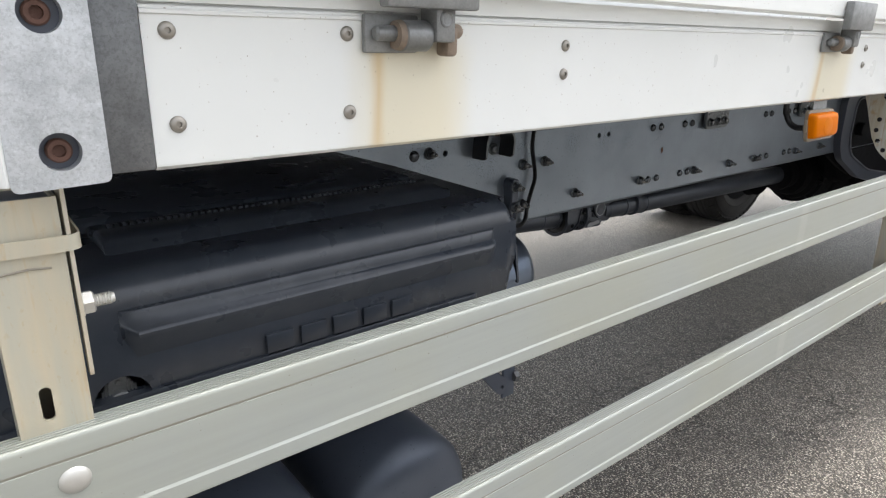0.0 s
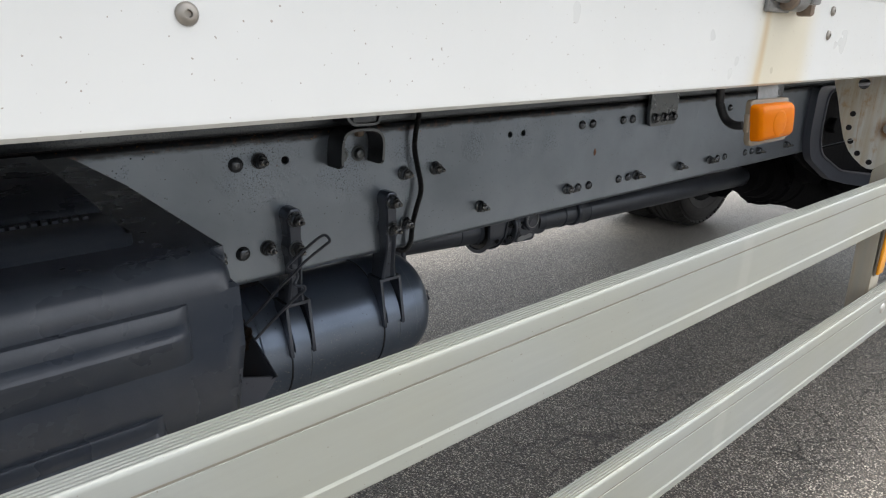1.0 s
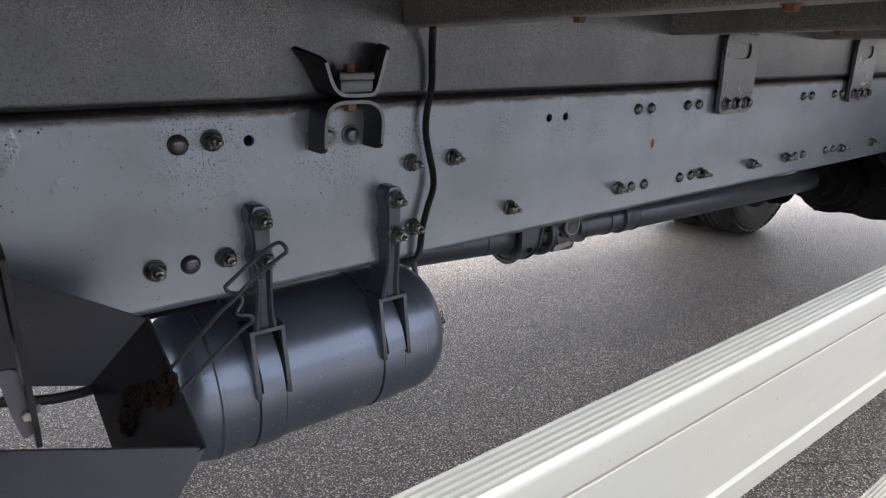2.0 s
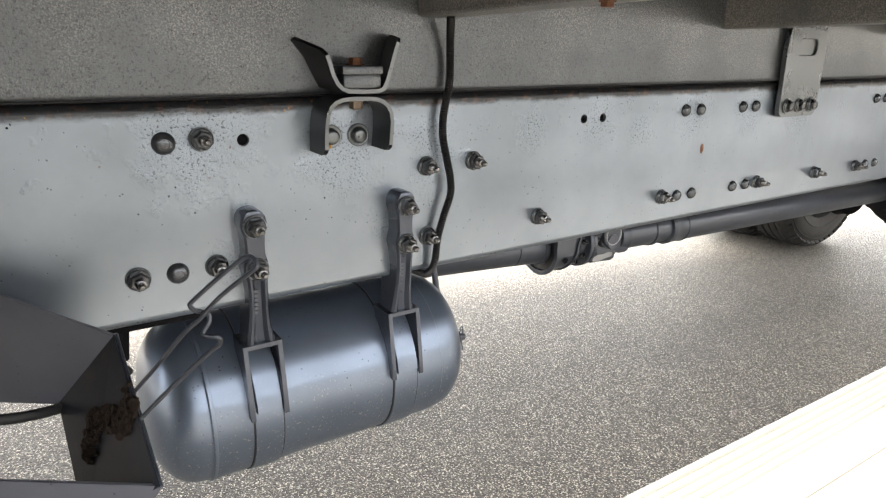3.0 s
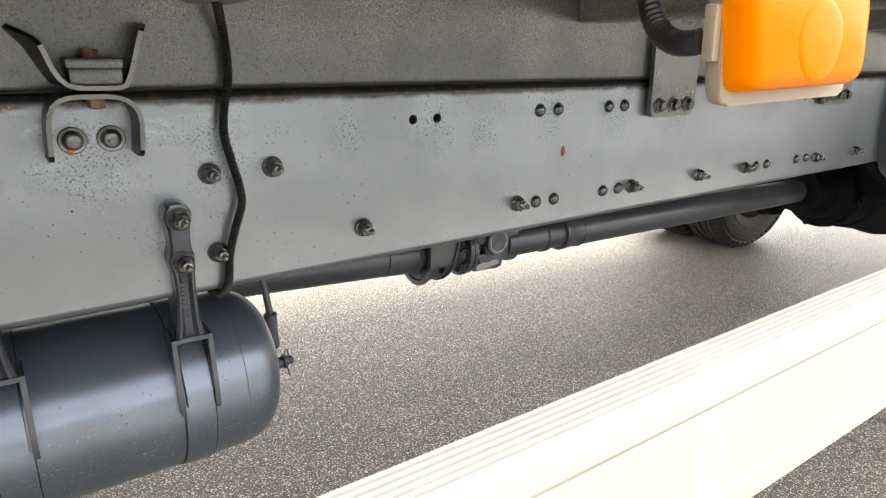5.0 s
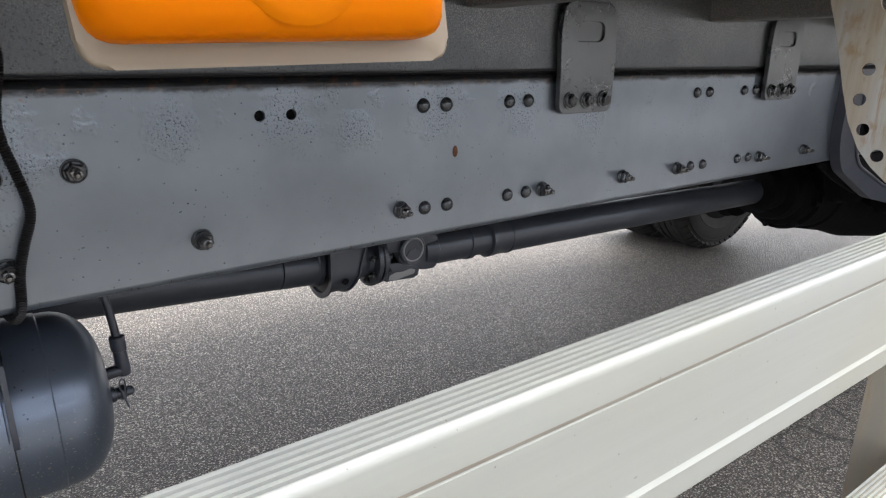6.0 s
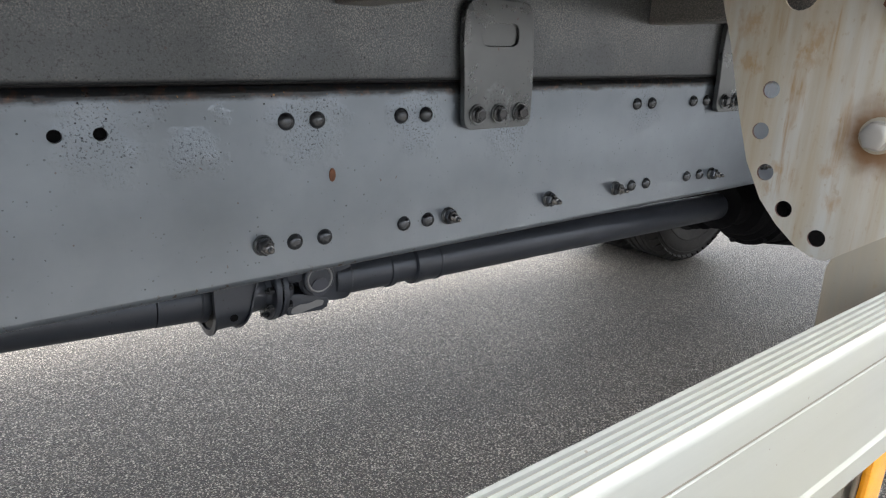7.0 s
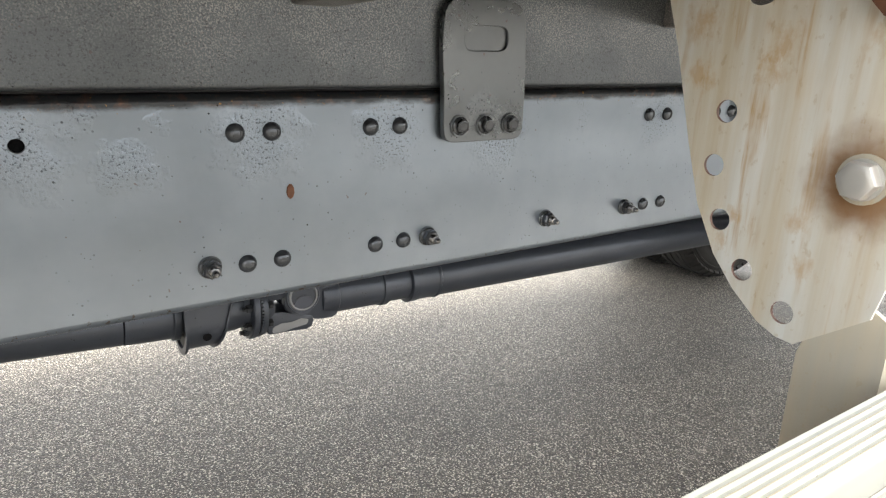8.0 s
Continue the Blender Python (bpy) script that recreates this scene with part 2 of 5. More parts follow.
def galvanised(name, base, spangle=1.0):
    m = material(name, base, 0.48, 0.55)
    n = Nodes(m)
    tone = n.mix(n.ramp(n.noise(38.0, 6.0, 0.7), [(0.3, 0.0), (0.7, 1.0)]), tuple(v * 0.8 for v in base), tuple(v * 1.25 for v in base))
    grit = n.ramp(n.noise(420.0, 3.0, 0.7), [(0.38, 0.8 * spangle), (0.52, 0.0)])
    tone = n.mix(n.calc("MULTIPLY", grit, 0.35), tone, tuple(v * 0.45 for v in base))
    pale = n.ramp(n.noise(300.0, 3.0, 0.7), [(0.58, 0.0), (0.75, 0.3)])
    tone = n.mix(pale, tone, tuple(min(0.85, v * 1.7) for v in base))
    run = n.ramp(n.noise(60.0, 4.0, 0.6, (1, 1, 0.3)), [(0.6, 0.0), (0.75, 0.35)])
    n.color(n.mix(run, tone, tuple(v * 0.6 for v in base)))
    n.bump(n.noise(110.0, 4.0), 0.2, 0.0012)
    n.rough(n.ramp(n.noise(60.0, 3.0), [(0.3, 0.38), (0.75, 0.6)]))
    return m


GALV = galvanised("galvanised_steel", (0.46, 0.48, 0.5))
ZINC_DARK = galvanised("weathered_zinc", (0.15, 0.155, 0.16), 1.3)
RIVET_DULL = material("dull_stained_rivet", (0.31, 0.29, 0.26), 0.42, 0.7)
Nodes(RIVET_DULL).bump(Nodes(RIVET_DULL).noise(300.0), 0.2, 0.0006)


def stainless(name, base=(0.70, 0.69, 0.64), rust=1.0, halo=None, rust_at=()):
    """Dull steel sheet with tea-coloured rust blooms and vertical runs."""
    m = material(name, base, 0.5, 0.12)
    n = Nodes(m)
    runs = n.noise(75.0, 5.0, 0.6, (1, 1, 0.06))
    bloom = n.noise(30.0, 5.0, 0.6, (1, 1, 0.22))
    c = n.mix(n.ramp(runs, [(0.38, 0.0), (0.68, 0.8 * rust)]), base, (0.55, 0.46, 0.31))
    c = n.mix(n.ramp(bloom, [(0.46, 0.0), (0.7, 0.55 * rust)]), c, (0.55, 0.42, 0.24))
    drip = n.ramp(n.noise(85.0, 4.0, 0.6, (1, 1, 0.09)), [(0.56, 0.0), (0.66, 1.0)])
    drip = n.calc("MULTIPLY", drip, n.ramp(n.noise(45.0, 3.0, 0.6, (1, 1, 0.5)), [(0.4, 0.0), (0.58, 0.9 * rust)]))
    c = n.mix(drip, c, (0.47, 0.29, 0.11))
    for cy, cz, r in rust_at:
        away = n.tree.nodes.new("ShaderNodeVectorMath")
        away.operation = "DISTANCE"
        n.link(n.place, away.inputs[0])
        away.inputs[1].default_value = (0.375, cy, cz)
        near = n.calc("SUBTRACT", 1.0, n.calc("DIVIDE", away.outputs["Value"], r))
        ragged = n.calc("MULTIPLY", n.calc("SUBTRACT", n.noise(190.0, 4.0, 0.65, (1, 1, 0.6)), 0.5), 2.6)
        c = n.mix(n.ramp(n.calc("ADD", near, ragged), [(0.3, 0.0), (1.0, 0.6)]), c, (0.49, 0.29, 0.09))
    grey = n.ramp(n.noise(26.0, 4.0, 0.6, (1, 1, 0.06)), [(0.45, 0.0), (0.62, 0.35)])
    c = n.mix(grey, c, tuple(v * f for v, f in zip(base, (0.78, 0.83, 0.88))))
    fleck = n.ramp(n.noise(210.0, 3.0, 0.6, (1, 1, 0.6)), [(0.62, 0.0), (0.7, 0.35 * rust)])
    c = n.mix(fleck, c, (0.4, 0.27, 0.12))
    if halo:
        away = n.tree.nodes.new("ShaderNodeVectorMath")
        away.operation = "DISTANCE"
        n.link(n.place, away.inputs[0])
        away.inputs[1].default_value = halo
        ring = n.calc("ADD", away.outputs["Value"], n.calc("MULTIPLY", n.noise(60.0, 4.0), 0.02))
        c = n.mix(n.ramp(ring, [(0.022, 0.95), (0.04, 0.0)]), c, (0.22, 0.105, 0.035))
    n.color(c)
    n.rough(n.ramp(n.noise(40.0, 3.0), [(0.3, 0.38), (0.75, 0.6)]))
    n.bump(n.noise(130.0, 3.0), 0.1, 0.001)
    return m


STEEL_TEA = stainless("tea_stained_steel", halo=(0.375, -0.736, 1.0025), rust_at=((-0.637, 1.074, 0.016), (-0.642, 1.045, 0.014), (-0.687, 1.064, 0.016), (-0.684, 1.05, 0.011), (-0.71, 0.979, 0.010), (-0.718, 0.957, 0.010), (-0.671, 0.959, 0.007), (-0.675, 0.975, 0.008), (-0.73, 1.066, 0.012)))
POST_STEEL = stainless("yellowed_post_steel", (0.45, 0.43, 0.35), 0.6)
STEEL_CLEAN = stainless("dull_steel", (0.47, 0.44, 0.37), 0.5)


def rusty(name, base=(0.16, 0.065, 0.03), deep=(0.07, 0.035, 0.025)):
    m = material(name, base, 0.75)
    n = Nodes(m)
    n.color(n.mix(n.noise(120.0, 5.0, 0.65), deep, tuple(v * 1.5 for v in base)))
    n.bump(n.noise(220.0, 5.0), 0.5, 0.0015)
    return m


RUST = rusty("rusty_steel")
# for rusty bolts, and for the shade in the swing plate's holes
RUST_SHADE = rusty("rust_shade_brown", (0.075, 0.035, 0.024))
SCALE = rusty("weld_scale", (0.026, 0.017, 0.012), (0.008, 0.007, 0.007))
RUST_PALE = rusty("pale_rusty_steel", (0.2, 0.15, 0.11), (0.1, 0.085, 0.07))
BOLT_PAINT = chassis_paint("painted_bolt", (0.115, 0.121, 0.13), 0.2, 0.4, (0.3, 1.4), sheen=0.7)
STUD_PAINT = chassis_paint("dirty_stud", (0.2, 0.2, 0.2), 0.24, 0.3, (0.3, 1.4), sheen=0.75)
RIVET_PAINT = chassis_paint("painted_rivet", (0.105, 0.113, 0.125), 0.22, 0.3, (0.3, 1.4), sheen=0.65)
THREAD = material("bare_thread_steel", (0.28, 0.29, 0.3), 0.38, 0.6)
ZINC_BOLT = material("zinc_bolt", (0.56, 0.55, 0.52), 0.42, 0.6)
Nodes(ZINC_BOLT).bump(Nodes(ZINC_BOLT).noise(260.0, 3.0), 0.25, 0.0006)
CAST_GREY = galvanised("cast_grey_zinc", (0.22, 0.225, 0.225), 0.6)


def weld_plate():
    # base far darker than carrier_paint, with brown rust patches over it
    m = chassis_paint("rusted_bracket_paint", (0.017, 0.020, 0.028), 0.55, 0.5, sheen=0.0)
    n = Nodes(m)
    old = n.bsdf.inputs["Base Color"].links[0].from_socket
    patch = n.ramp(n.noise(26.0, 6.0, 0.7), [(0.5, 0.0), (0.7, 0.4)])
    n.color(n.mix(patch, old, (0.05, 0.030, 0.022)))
    return m


WELD = weld_plate()
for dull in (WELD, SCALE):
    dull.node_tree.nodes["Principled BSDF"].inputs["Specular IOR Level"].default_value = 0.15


def amber():
    m = material("amber_lens", (0.56, 0.14, 0.0), 0.24)
    n = Nodes(m)
    n.bump(n.noise(55.0, 2.0), 0.05, 0.002)
    b = n.bsdf
    b.inputs["Subsurface Weight"].default_value = 0.15
    b.inputs["Subsurface Radius"].default_value = (0.02, 0.008, 0.001)
    b.inputs["Subsurface Scale"].default_value = 0.6
    b.inputs["Specular IOR Level"].default_value = 0.05
    return m


AMBER = amber()
DAB = material("yellow_marking_paint", (0.36, 0.17, 0.02), 0.6)
REFLECTOR = material("amber_reflector", (0.85, 0.34, 0.01), 0.25)
Nodes(REFLECTOR).bump(Nodes(REFLECTOR).voronoi(420.0).outputs["Distance"], 0.4, 0.001)
LAMP_BASE = material("yellowed_lamp_base", (0.23, 0.19, 0.14), 0.45)
Nodes(LAMP_BASE).bump(Nodes(LAMP_BASE).noise(80.0), 0.1, 0.001)
RED = material("red_plastic_cap", (0.38, 0.022, 0.016), 0.35)
TREAD = material("tyre_rubber", (0.04, 0.036, 0.033), 0.8)
Nodes(TREAD).color(Nodes(TREAD).mix(Nodes(TREAD).noise(14.0, 5.0, 0.6), (0.013, 0.013, 0.013), (0.036, 0.032, 0.028)))
Nodes(TREAD).bump(Nodes(TREAD).noise(60.0), 0.4, 0.004)


def asphalt():
    m = material("worn_asphalt", (0.1050, 0.1000, 0.0930), 0.7)
    n = Nodes(m)
    warp = n.tree.nodes.new("ShaderNodeVectorMath")
    warp.operation = "MULTIPLY_ADD"
    wob = n.tree.nodes.new("ShaderNodeTexNoise")
    wob.inputs["Scale"].default_value = 14.0
    wob.inputs["Detail"].default_value = 4.0
    n.link(n.place, wob.inputs["Vector"])
    n.link(wob.outputs["Color"], warp.inputs[0])
    warp.inputs[1].default_value = (0.09, 0.09, 0.0)
    n.link(n.place, warp.inputs[2])
    stones = n.voronoi(165.0)
    tone = n.ramp(stones.outputs["Color"], [(0.2, (0.036, 0.032, 0.028)), (0.5, (0.155, 0.136, 0.113)), (0.67, (0.35, 0.31, 0.255)), (0.83, (0.84, 0.77, 0.66))])
    binder = n.ramp(stones.outputs["Distance"], [(0.3, 0.0), (0.52, 0.85)])
    c = n.mix(binder, tone, (0.078, 0.067, 0.054))
    pits = n.ramp(n.noise(210.0, 4.0, 0.7), [(0.4, 1.0), (0.5, 0.0)])
    c = n.mix(n.calc("MULTIPLY", pits, 0.8), c, (0.026, 0.024, 0.022))
    stain = n.ramp(n.noise(2.6, 5.0, 0.62, (0.6, 1.3, 1.0)), [(0.36, 0.0), (0.66, 0.56)])
    c = n.mix(stain, c, (0.0735, 0.0670, 0.0586))
    # a darker, wavering lane along the middle of the parking bay
    sway = n.calc("ADD", n.axis(1), n.calc("MULTIPLY", n.calc("SUBTRACT", n.noise(1.7, 4.0, 0.6, (0.6, 1.0, 1.0)), 0.5), 0.55))
    lane = n.calc("MULTIPLY", n.between(sway, 0.44, 0.68, 0.13), n.ramp(n.noise(3.5, 5.0, 0.65), [(0.34, 0.15), (0.62, 0.62)]))
    c = n.mix(lane, c, (0.046, 0.042, 0.038))
    pale = n.ramp(n.noise(210.0, 2.0, 0.5), [(0.6, 0.0), (0.63, 0.85)])
    c = n.mix(pale, c, (0.74, 0.68, 0.58))
    cells = n.voronoi(6.5, "DISTANCE_TO_EDGE", warp.outputs[0])
    line = n.ramp(cells.outputs["Distance"], [(0.0, 1.0), (0.036, 0.0)])
    where = n.ramp(n.noise(1.9, 3.0), [(0.5, 0.0), (0.58, 1.0)])
    strip = n.between(n.axis(1), -1.1, 0.0, 0.2)
    crack = n.calc("MULTIPLY", n.calc("MULTIPLY", line, where), strip)
    bend = n.calc("MULTIPLY", n.calc("SUBTRACT", n.noise(5.0, 5.0, 0.65, (1, 0.2, 1)), 0.5), 0.5)
    seam = n.calc("ABSOLUTE", n.calc("SUBTRACT", n.axis(1), n.calc("ADD", n.calc("MULTIPLY", n.axis(0), 0.04), n.calc("ADD", bend, -0.12))))
    gap = n.ramp(n.calc("ADD", seam, n.calc("MULTIPLY", n.noise(70.0, 3.0), 0.012)), [(0.006, 1.0), (0.016, 0.0)])
    crack = n.calc("MAXIMUM", crack, n.calc("MULTIPLY", gap, n.ramp(n.noise(7.0, 3.0), [(0.4, 0.1), (0.6, 1.0)])))
    n.color(n.mix(n.calc("MULTIPLY", crack, 0.8), c, (0.0189, 0.0170, 0.0149)))
    n.bump(n.calc("MULTIPLY", stones.outputs["Distance"], -1.0), 0.9, 0.007)
    n.bump(n.noise(130.0, 4.0, 0.65), 0.3, 0.004)
    n.bump(n.calc("MULTIPLY", crack, -1.0), 0.7, 0.01)
    n.rough(n.ramp(n.noise(70.0, 4.0), [(0.3, 0.38), (0.75, 0.65)]))
    return m


ASPHALT = asphalt()


# ---- mesh helpers ----
def finish(bm, name, mat, smooth=34):
    bmesh.ops.recalc_face_normals(bm, faces=bm.faces)
    me = bpy.data.meshes.new(name)
    bm.to_mesh(me)
    bm.free()
    me.materials.append(mat)
    if smooth:
        me.polygons.foreach_set("use_smooth", [True] * len(me.polygons))
        me.set_sharp_from_angle(angle=radians(smooth))
    return me


def thing(name, at, label, category, group="", kind=""):
    """A top-level thing: an Empty at its base."""
    e = new(name)
    e.empty_display_size = 0.05
    e.location = at
    return tagged(e, label, category, group, kind)


def base_of(ob):
    p = Vector()
    while ob:
        p += ob.location
        ob = ob.parent
    return p


def part(name, bm, mat, parent, label="", smooth=34, at=None):
    """One mesh object under a thing or a part; bm is in world metres, or about the point at."""
    me = bm if isinstance(bm, bpy.types.Mesh) else finish(bm, name, mat, smooth)
    ob = new(name, me)
    ob.parent = parent
    ob.location = Vector(at or (0, 0, 0)) - base_of(parent)
    if label:
        ob["label"] = label
    return ob


def single(name, bm, mat, label, category, group="", kind="", smooth=34):
    """A top-level thing of one mesh, in world metres."""
    return tagged(new(name, finish(bm, name, mat, smooth)), label, category, group, kind)


def add_box(bm, x0, x1, y0, y1, z0, z1, bevel=0.0, seg=2, turn=None):
    m = Matrix.LocRotScale(((x0 + x1) / 2, (y0 + y1) / 2, (z0 + z1) / 2), turn, (x1 - x0, y1 - y0, z1 - z0))
    made = bmesh.ops.create_cube(bm, size=1, matrix=m)
    if bevel:
        edges = list({e for v in made["verts"] for e in v.link_edges})
        bmesh.ops.bevel(bm, geom=edges, offset=bevel, segments=seg, profile=0.5, affect="EDGES")
    return bm


def box(*a, **k):
    return add_box(bmesh.new(), *a, **k)


def axes_for(way):
    way = Vector(way).normalized()
    side = way.orthogonal().normalized()
    return way, side, way.cross(side)


def add_lathe(bm, start, way, profile, seg=24, phase=0.0):
    """Turn (distance along, radius) pairs about an axis."""
    w, u, v = axes_for(way)
    start = Vector(start)
    rings = []
    for s, r in profile:
        if r < 1e-6:
            rings.append([bm.verts.new(start + w * s)])
        else:
            rings.append([bm.verts.new(start + w * s + r * (math.cos(phase + 2 * math.pi * k / seg) * u + math.sin(phase + 2 * math.pi * k / seg) * v)) for k in range(seg)])
    for a, b in zip(rings, rings[1:]):
        for k in range(seg):
            j = (k + 1) % seg
            if len(a) == 1 and len(b) == 1:
                continue
            if len(a) == 1:
                bm.faces.new((a[0], b[j], b[k]))
            elif len(b) == 1:
                bm.faces.new((a[k], a[j], b[0]))
            else:
                bm.faces.new((a[k], a[j], b[j], b[k]))
    for ring, flip in ((rings[0], True), (rings[-1], False)):
        if len(ring) > 2:
            bm.faces.new(ring[::-1] if flip else ring)
    return bm


def lathe(*a, **k):
    return add_lathe(bmesh.new(), *a, **k)


def add_rod(bm, a, b, r, seg=20, chamfer=0.0):
    a, b = Vector(a), Vector(b)
    d = (b - a).length
    c = min(chamfer, r * 0.8, d * 0.4)
    prof = [(0, r - c), (c, r), (d - c, r), (d, r - c)] if c else [(0, r), (d, r)]
    return add_lathe(bm, a, b - a, prof, seg)


def rod(*a, **k):
    return add_rod(bmesh.new(), *a, **k)


def curve(points, steps=8, closed=False):
    """A smooth line through points."""
    p = [Vector(q) for q in points]
    n = len(p)
    out = []
    for k in range(n if closed else n - 1):
        a, b, c, d = (p[(k + j) % n] if closed else p[min(max(k + j, 0), n - 1)] for j in (-1, 0, 1, 2))
        for s in range(steps):
            t = s / steps
            out.append(0.5 * (2 * b + (c - a) * t + (2 * a - 5 * b + 4 * c - d) * t * t + (3 * b - a - 3 * c + d) * t ** 3))
    if not closed:
        out.append(p[-1])
    return out


def add_tube(bm, points, r, seg=10, ribs=0.0, closed=False):
    """A round tube along points. ribs: the depth by which every second ring is smaller."""
    p = [Vector(q) for q in points]
    n = len(p)
    side = None
    rings = []
    for k in range(n):
        way = (p[(k + 1) % n] - p[k - 1]) if closed else (p[min(k + 1, n - 1)] - p[max(k - 1, 0)])
        way.normalize()
        side = way.orthogonal() if side is None else side - way * side.dot(way)
        side.normalize()
        up = way.cross(side)
        rr = r - (ribs if k % 2 else 0.0)
        rings.append([bm.verts.new(p[k] + rr * (math.cos(2 * math.pi * j / seg) * side + math.sin(2 * math.pi * j / seg) * up)) for j in range(seg)])
    pairs = list(zip(rings, rings[1:])) + ([(rings[-1], rings[0])] if closed else [])
    for a, b in pairs:
        for j in range(seg):
            i = (j + 1) % seg
            bm.faces.new((a[j], a[i], b[i], b[j]))
    if not closed:
        bm.faces.new(rings[0][::-1])
        bm.faces.new(rings[-1])
    return bm


def tube(*a, **k):
    return add_tube(bmesh.new(), *a, **k)


def even(points, step):
    """Points at even steps along a line."""
    p = [Vector(q) for q in points]
    out, left = [p[0]], step
    for a, b in zip(p, p[1:]):
        d = (b - a).length
        at = left
        while at <= d:
            out.append(a.lerp(b, at / d))
            at += step
        left = at - d
    return out


def add_prism(bm, outline, lo, hi, axis="x", bevel=0.0, open_ends=False, ends=(0, 1)):
    """Push a closed 2D outline along an axis: x takes (y, z), y takes (x, z), z takes (x, y)."""
    def place(a, b, s):
        return {"x": (s, a, b), "y": (a, s, b), "z": (a, b, s)}[axis]
    front = [bm.verts.new(place(a, b, lo)) for a, b in outline]
    back = [bm.verts.new(place(a, b, hi)) for a, b in outline]
    n = len(outline)
    faces = []
    for k in range(n):
        j = (k + 1) % n
        faces.append(bm.faces.new((front[k], front[j], back[j], back[k])))
    if not open_ends:
        faces += [bm.faces.new(front[::-1]), bm.faces.new(back)]
    if bevel:
        edges = [e for e in {e for k in ends for f in faces[-2 + k:][:1] for e in f.edges}]
        bmesh.ops.bevel(bm, geom=edges, offset=bevel, segments=3, profile=0.5, affect="EDGES")
    return bm


def prism(*a, **k):
    return add_prism(bmesh.new(), *a, **k)


def strip(line, thick):
    """A closed outline of a bent sheet: a 2D line thickened to its left."""
    p = [Vector(q) for q in line]
    out = []
    for k, q in enumerate(p):
        a = (q - p[k - 1]).normalized() if k else None
        b = (p[k + 1] - q).normalized() if k < len(p) - 1 else None
        d = (a + b).normalized() if a and b else (a or b)
        w = 1 / max(0.4, d.dot(b or a))
        out.append(q + Vector((-d.y, d.x)) * thick * w)
    return [tuple(q) for q in p] + [tuple(q) for q in reversed(out)]


def ring2d(cx, cy, r, n=20):
    return [(cx + r * math.cos(2 * math.pi * k / n), cy + r * math.sin(2 * math.pi * k / n)) for k in range(n)]


def slot2d(cx, cy, w, h, n=8):
    """A slot with round ends; w and h are its outer sizes."""
    r = min(w, h) / 2
    dx, dy = max(0, w / 2 - r), max(0, h / 2 - r)
    out = []
    for k in range(4 * n):
        a = 2 * math.pi * k / (4 * n)
        out.append((cx + r * math.cos(a) + math.copysign(dx, math.cos(a)), cy + r * math.sin(a) + math.copysign(dy, math.sin(a))))
    return out


def round2d(points, r, n=5):
    """Round a polygon's corners."""
    out = []
    for k, q in enumerate(points):
        q = Vector(q)
        a, b = Vector(points[k - 1]) - q, Vector(points[(k + 1) % len(points)]) - q
        d = min(r, a.length * 0.45, b.length * 0.45)
        s, e = q + a.normalized() * d, q + b.normalized() * d
        for j in range(n + 1):
            t = j / n
            out.append(tuple((1 - t) ** 2 * s + 2 * t * (1 - t) * q + t * t * e))
    return out


def add_plate(bm, outline, holes, lo, hi, axis):
    """A flat sheet with holes cut through it."""
    from mathutils.geometry import delaunay_2d_cdt, intersect_point_tri_2d
    loops = [outline] + list(holes)
    pts, edges = [], []
    for loop in loops:
        s = len(pts)
        pts += [Vector(q) for q in loop]
        edges += [(s + k, s + (k + 1) % len(loop)) for k in range(len(loop))]

    def inside(p, loop):
        hit = False
        for k in range(len(loop)):
            (x1, y1), (x2, y2) = loop[k - 1], loop[k]
            if (y1 > p.y) != (y2 > p.y) and p.x < (x2 - x1) * (p.y - y1) / (y2 - y1) + x1:
                hit = not hit
        return hit

    verts, _, faces, *_ = delaunay_2d_cdt(pts, edges, [], 0, 1e-7)

    def place(q, s):
        return {"x": (s, q[0], q[1]), "y": (q[0], s, q[1]), "z": (q[0], q[1], s)}[axis]
    front = [bm.verts.new(place(q, lo)) for q in verts]
    back = [bm.verts.new(place(q, hi)) for q in verts]
    count = {}
    for f in faces:
        mid = sum((verts[k] for k in f), Vector((0, 0))) / len(f)
        if not inside(mid, outline) or any(inside(mid, h) for h in holes):
            continue
        bm.faces.new([front[k] for k in f])
        bm.faces.new([back[k] for k in reversed(f)])
        for a, b in zip(f, list(f[1:]) + [f[0]]):
            count.setdefault(frozenset((a, b)), []).append((a, b))
    for pair in count.values():
        if len(pair) == 1:
            a, b = pair[0]
            bm.faces.new((front[a], back[a], back[b], front[b]))
    bmesh.ops.delete(bm, geom=[v for v in bm.verts if not v.link_faces], context="VERTS")
    return bm


def plate(*a):
    return add_plate(bmesh.new(), *a)


# ---- ground ----
def ground_z(x, y):
    return 0.02 - 0.045 * x - 0.05 * y


def build_ground():
    bm = bmesh.new()
    far = 400.0
    coords = [-far, -40, -12, -4, -2, 0, 2, 4, 8, 14, 40, far]
    grid = [[bm.verts.new((x, y, ground_z(x, y))) for y in coords] for x in coords]
    for i in range(len(coords) - 1):
        for j in range(len(coords) - 1):
            bm.faces.new((grid[i][j], grid[i + 1][j], grid[i + 1][j + 1], grid[i][j + 1]))
    return single("ground", bm, ASPHALT, "worn grey asphalt yard with pale stone chips and fine cracks", "ground", kind="structure", smooth=0)


build_ground()


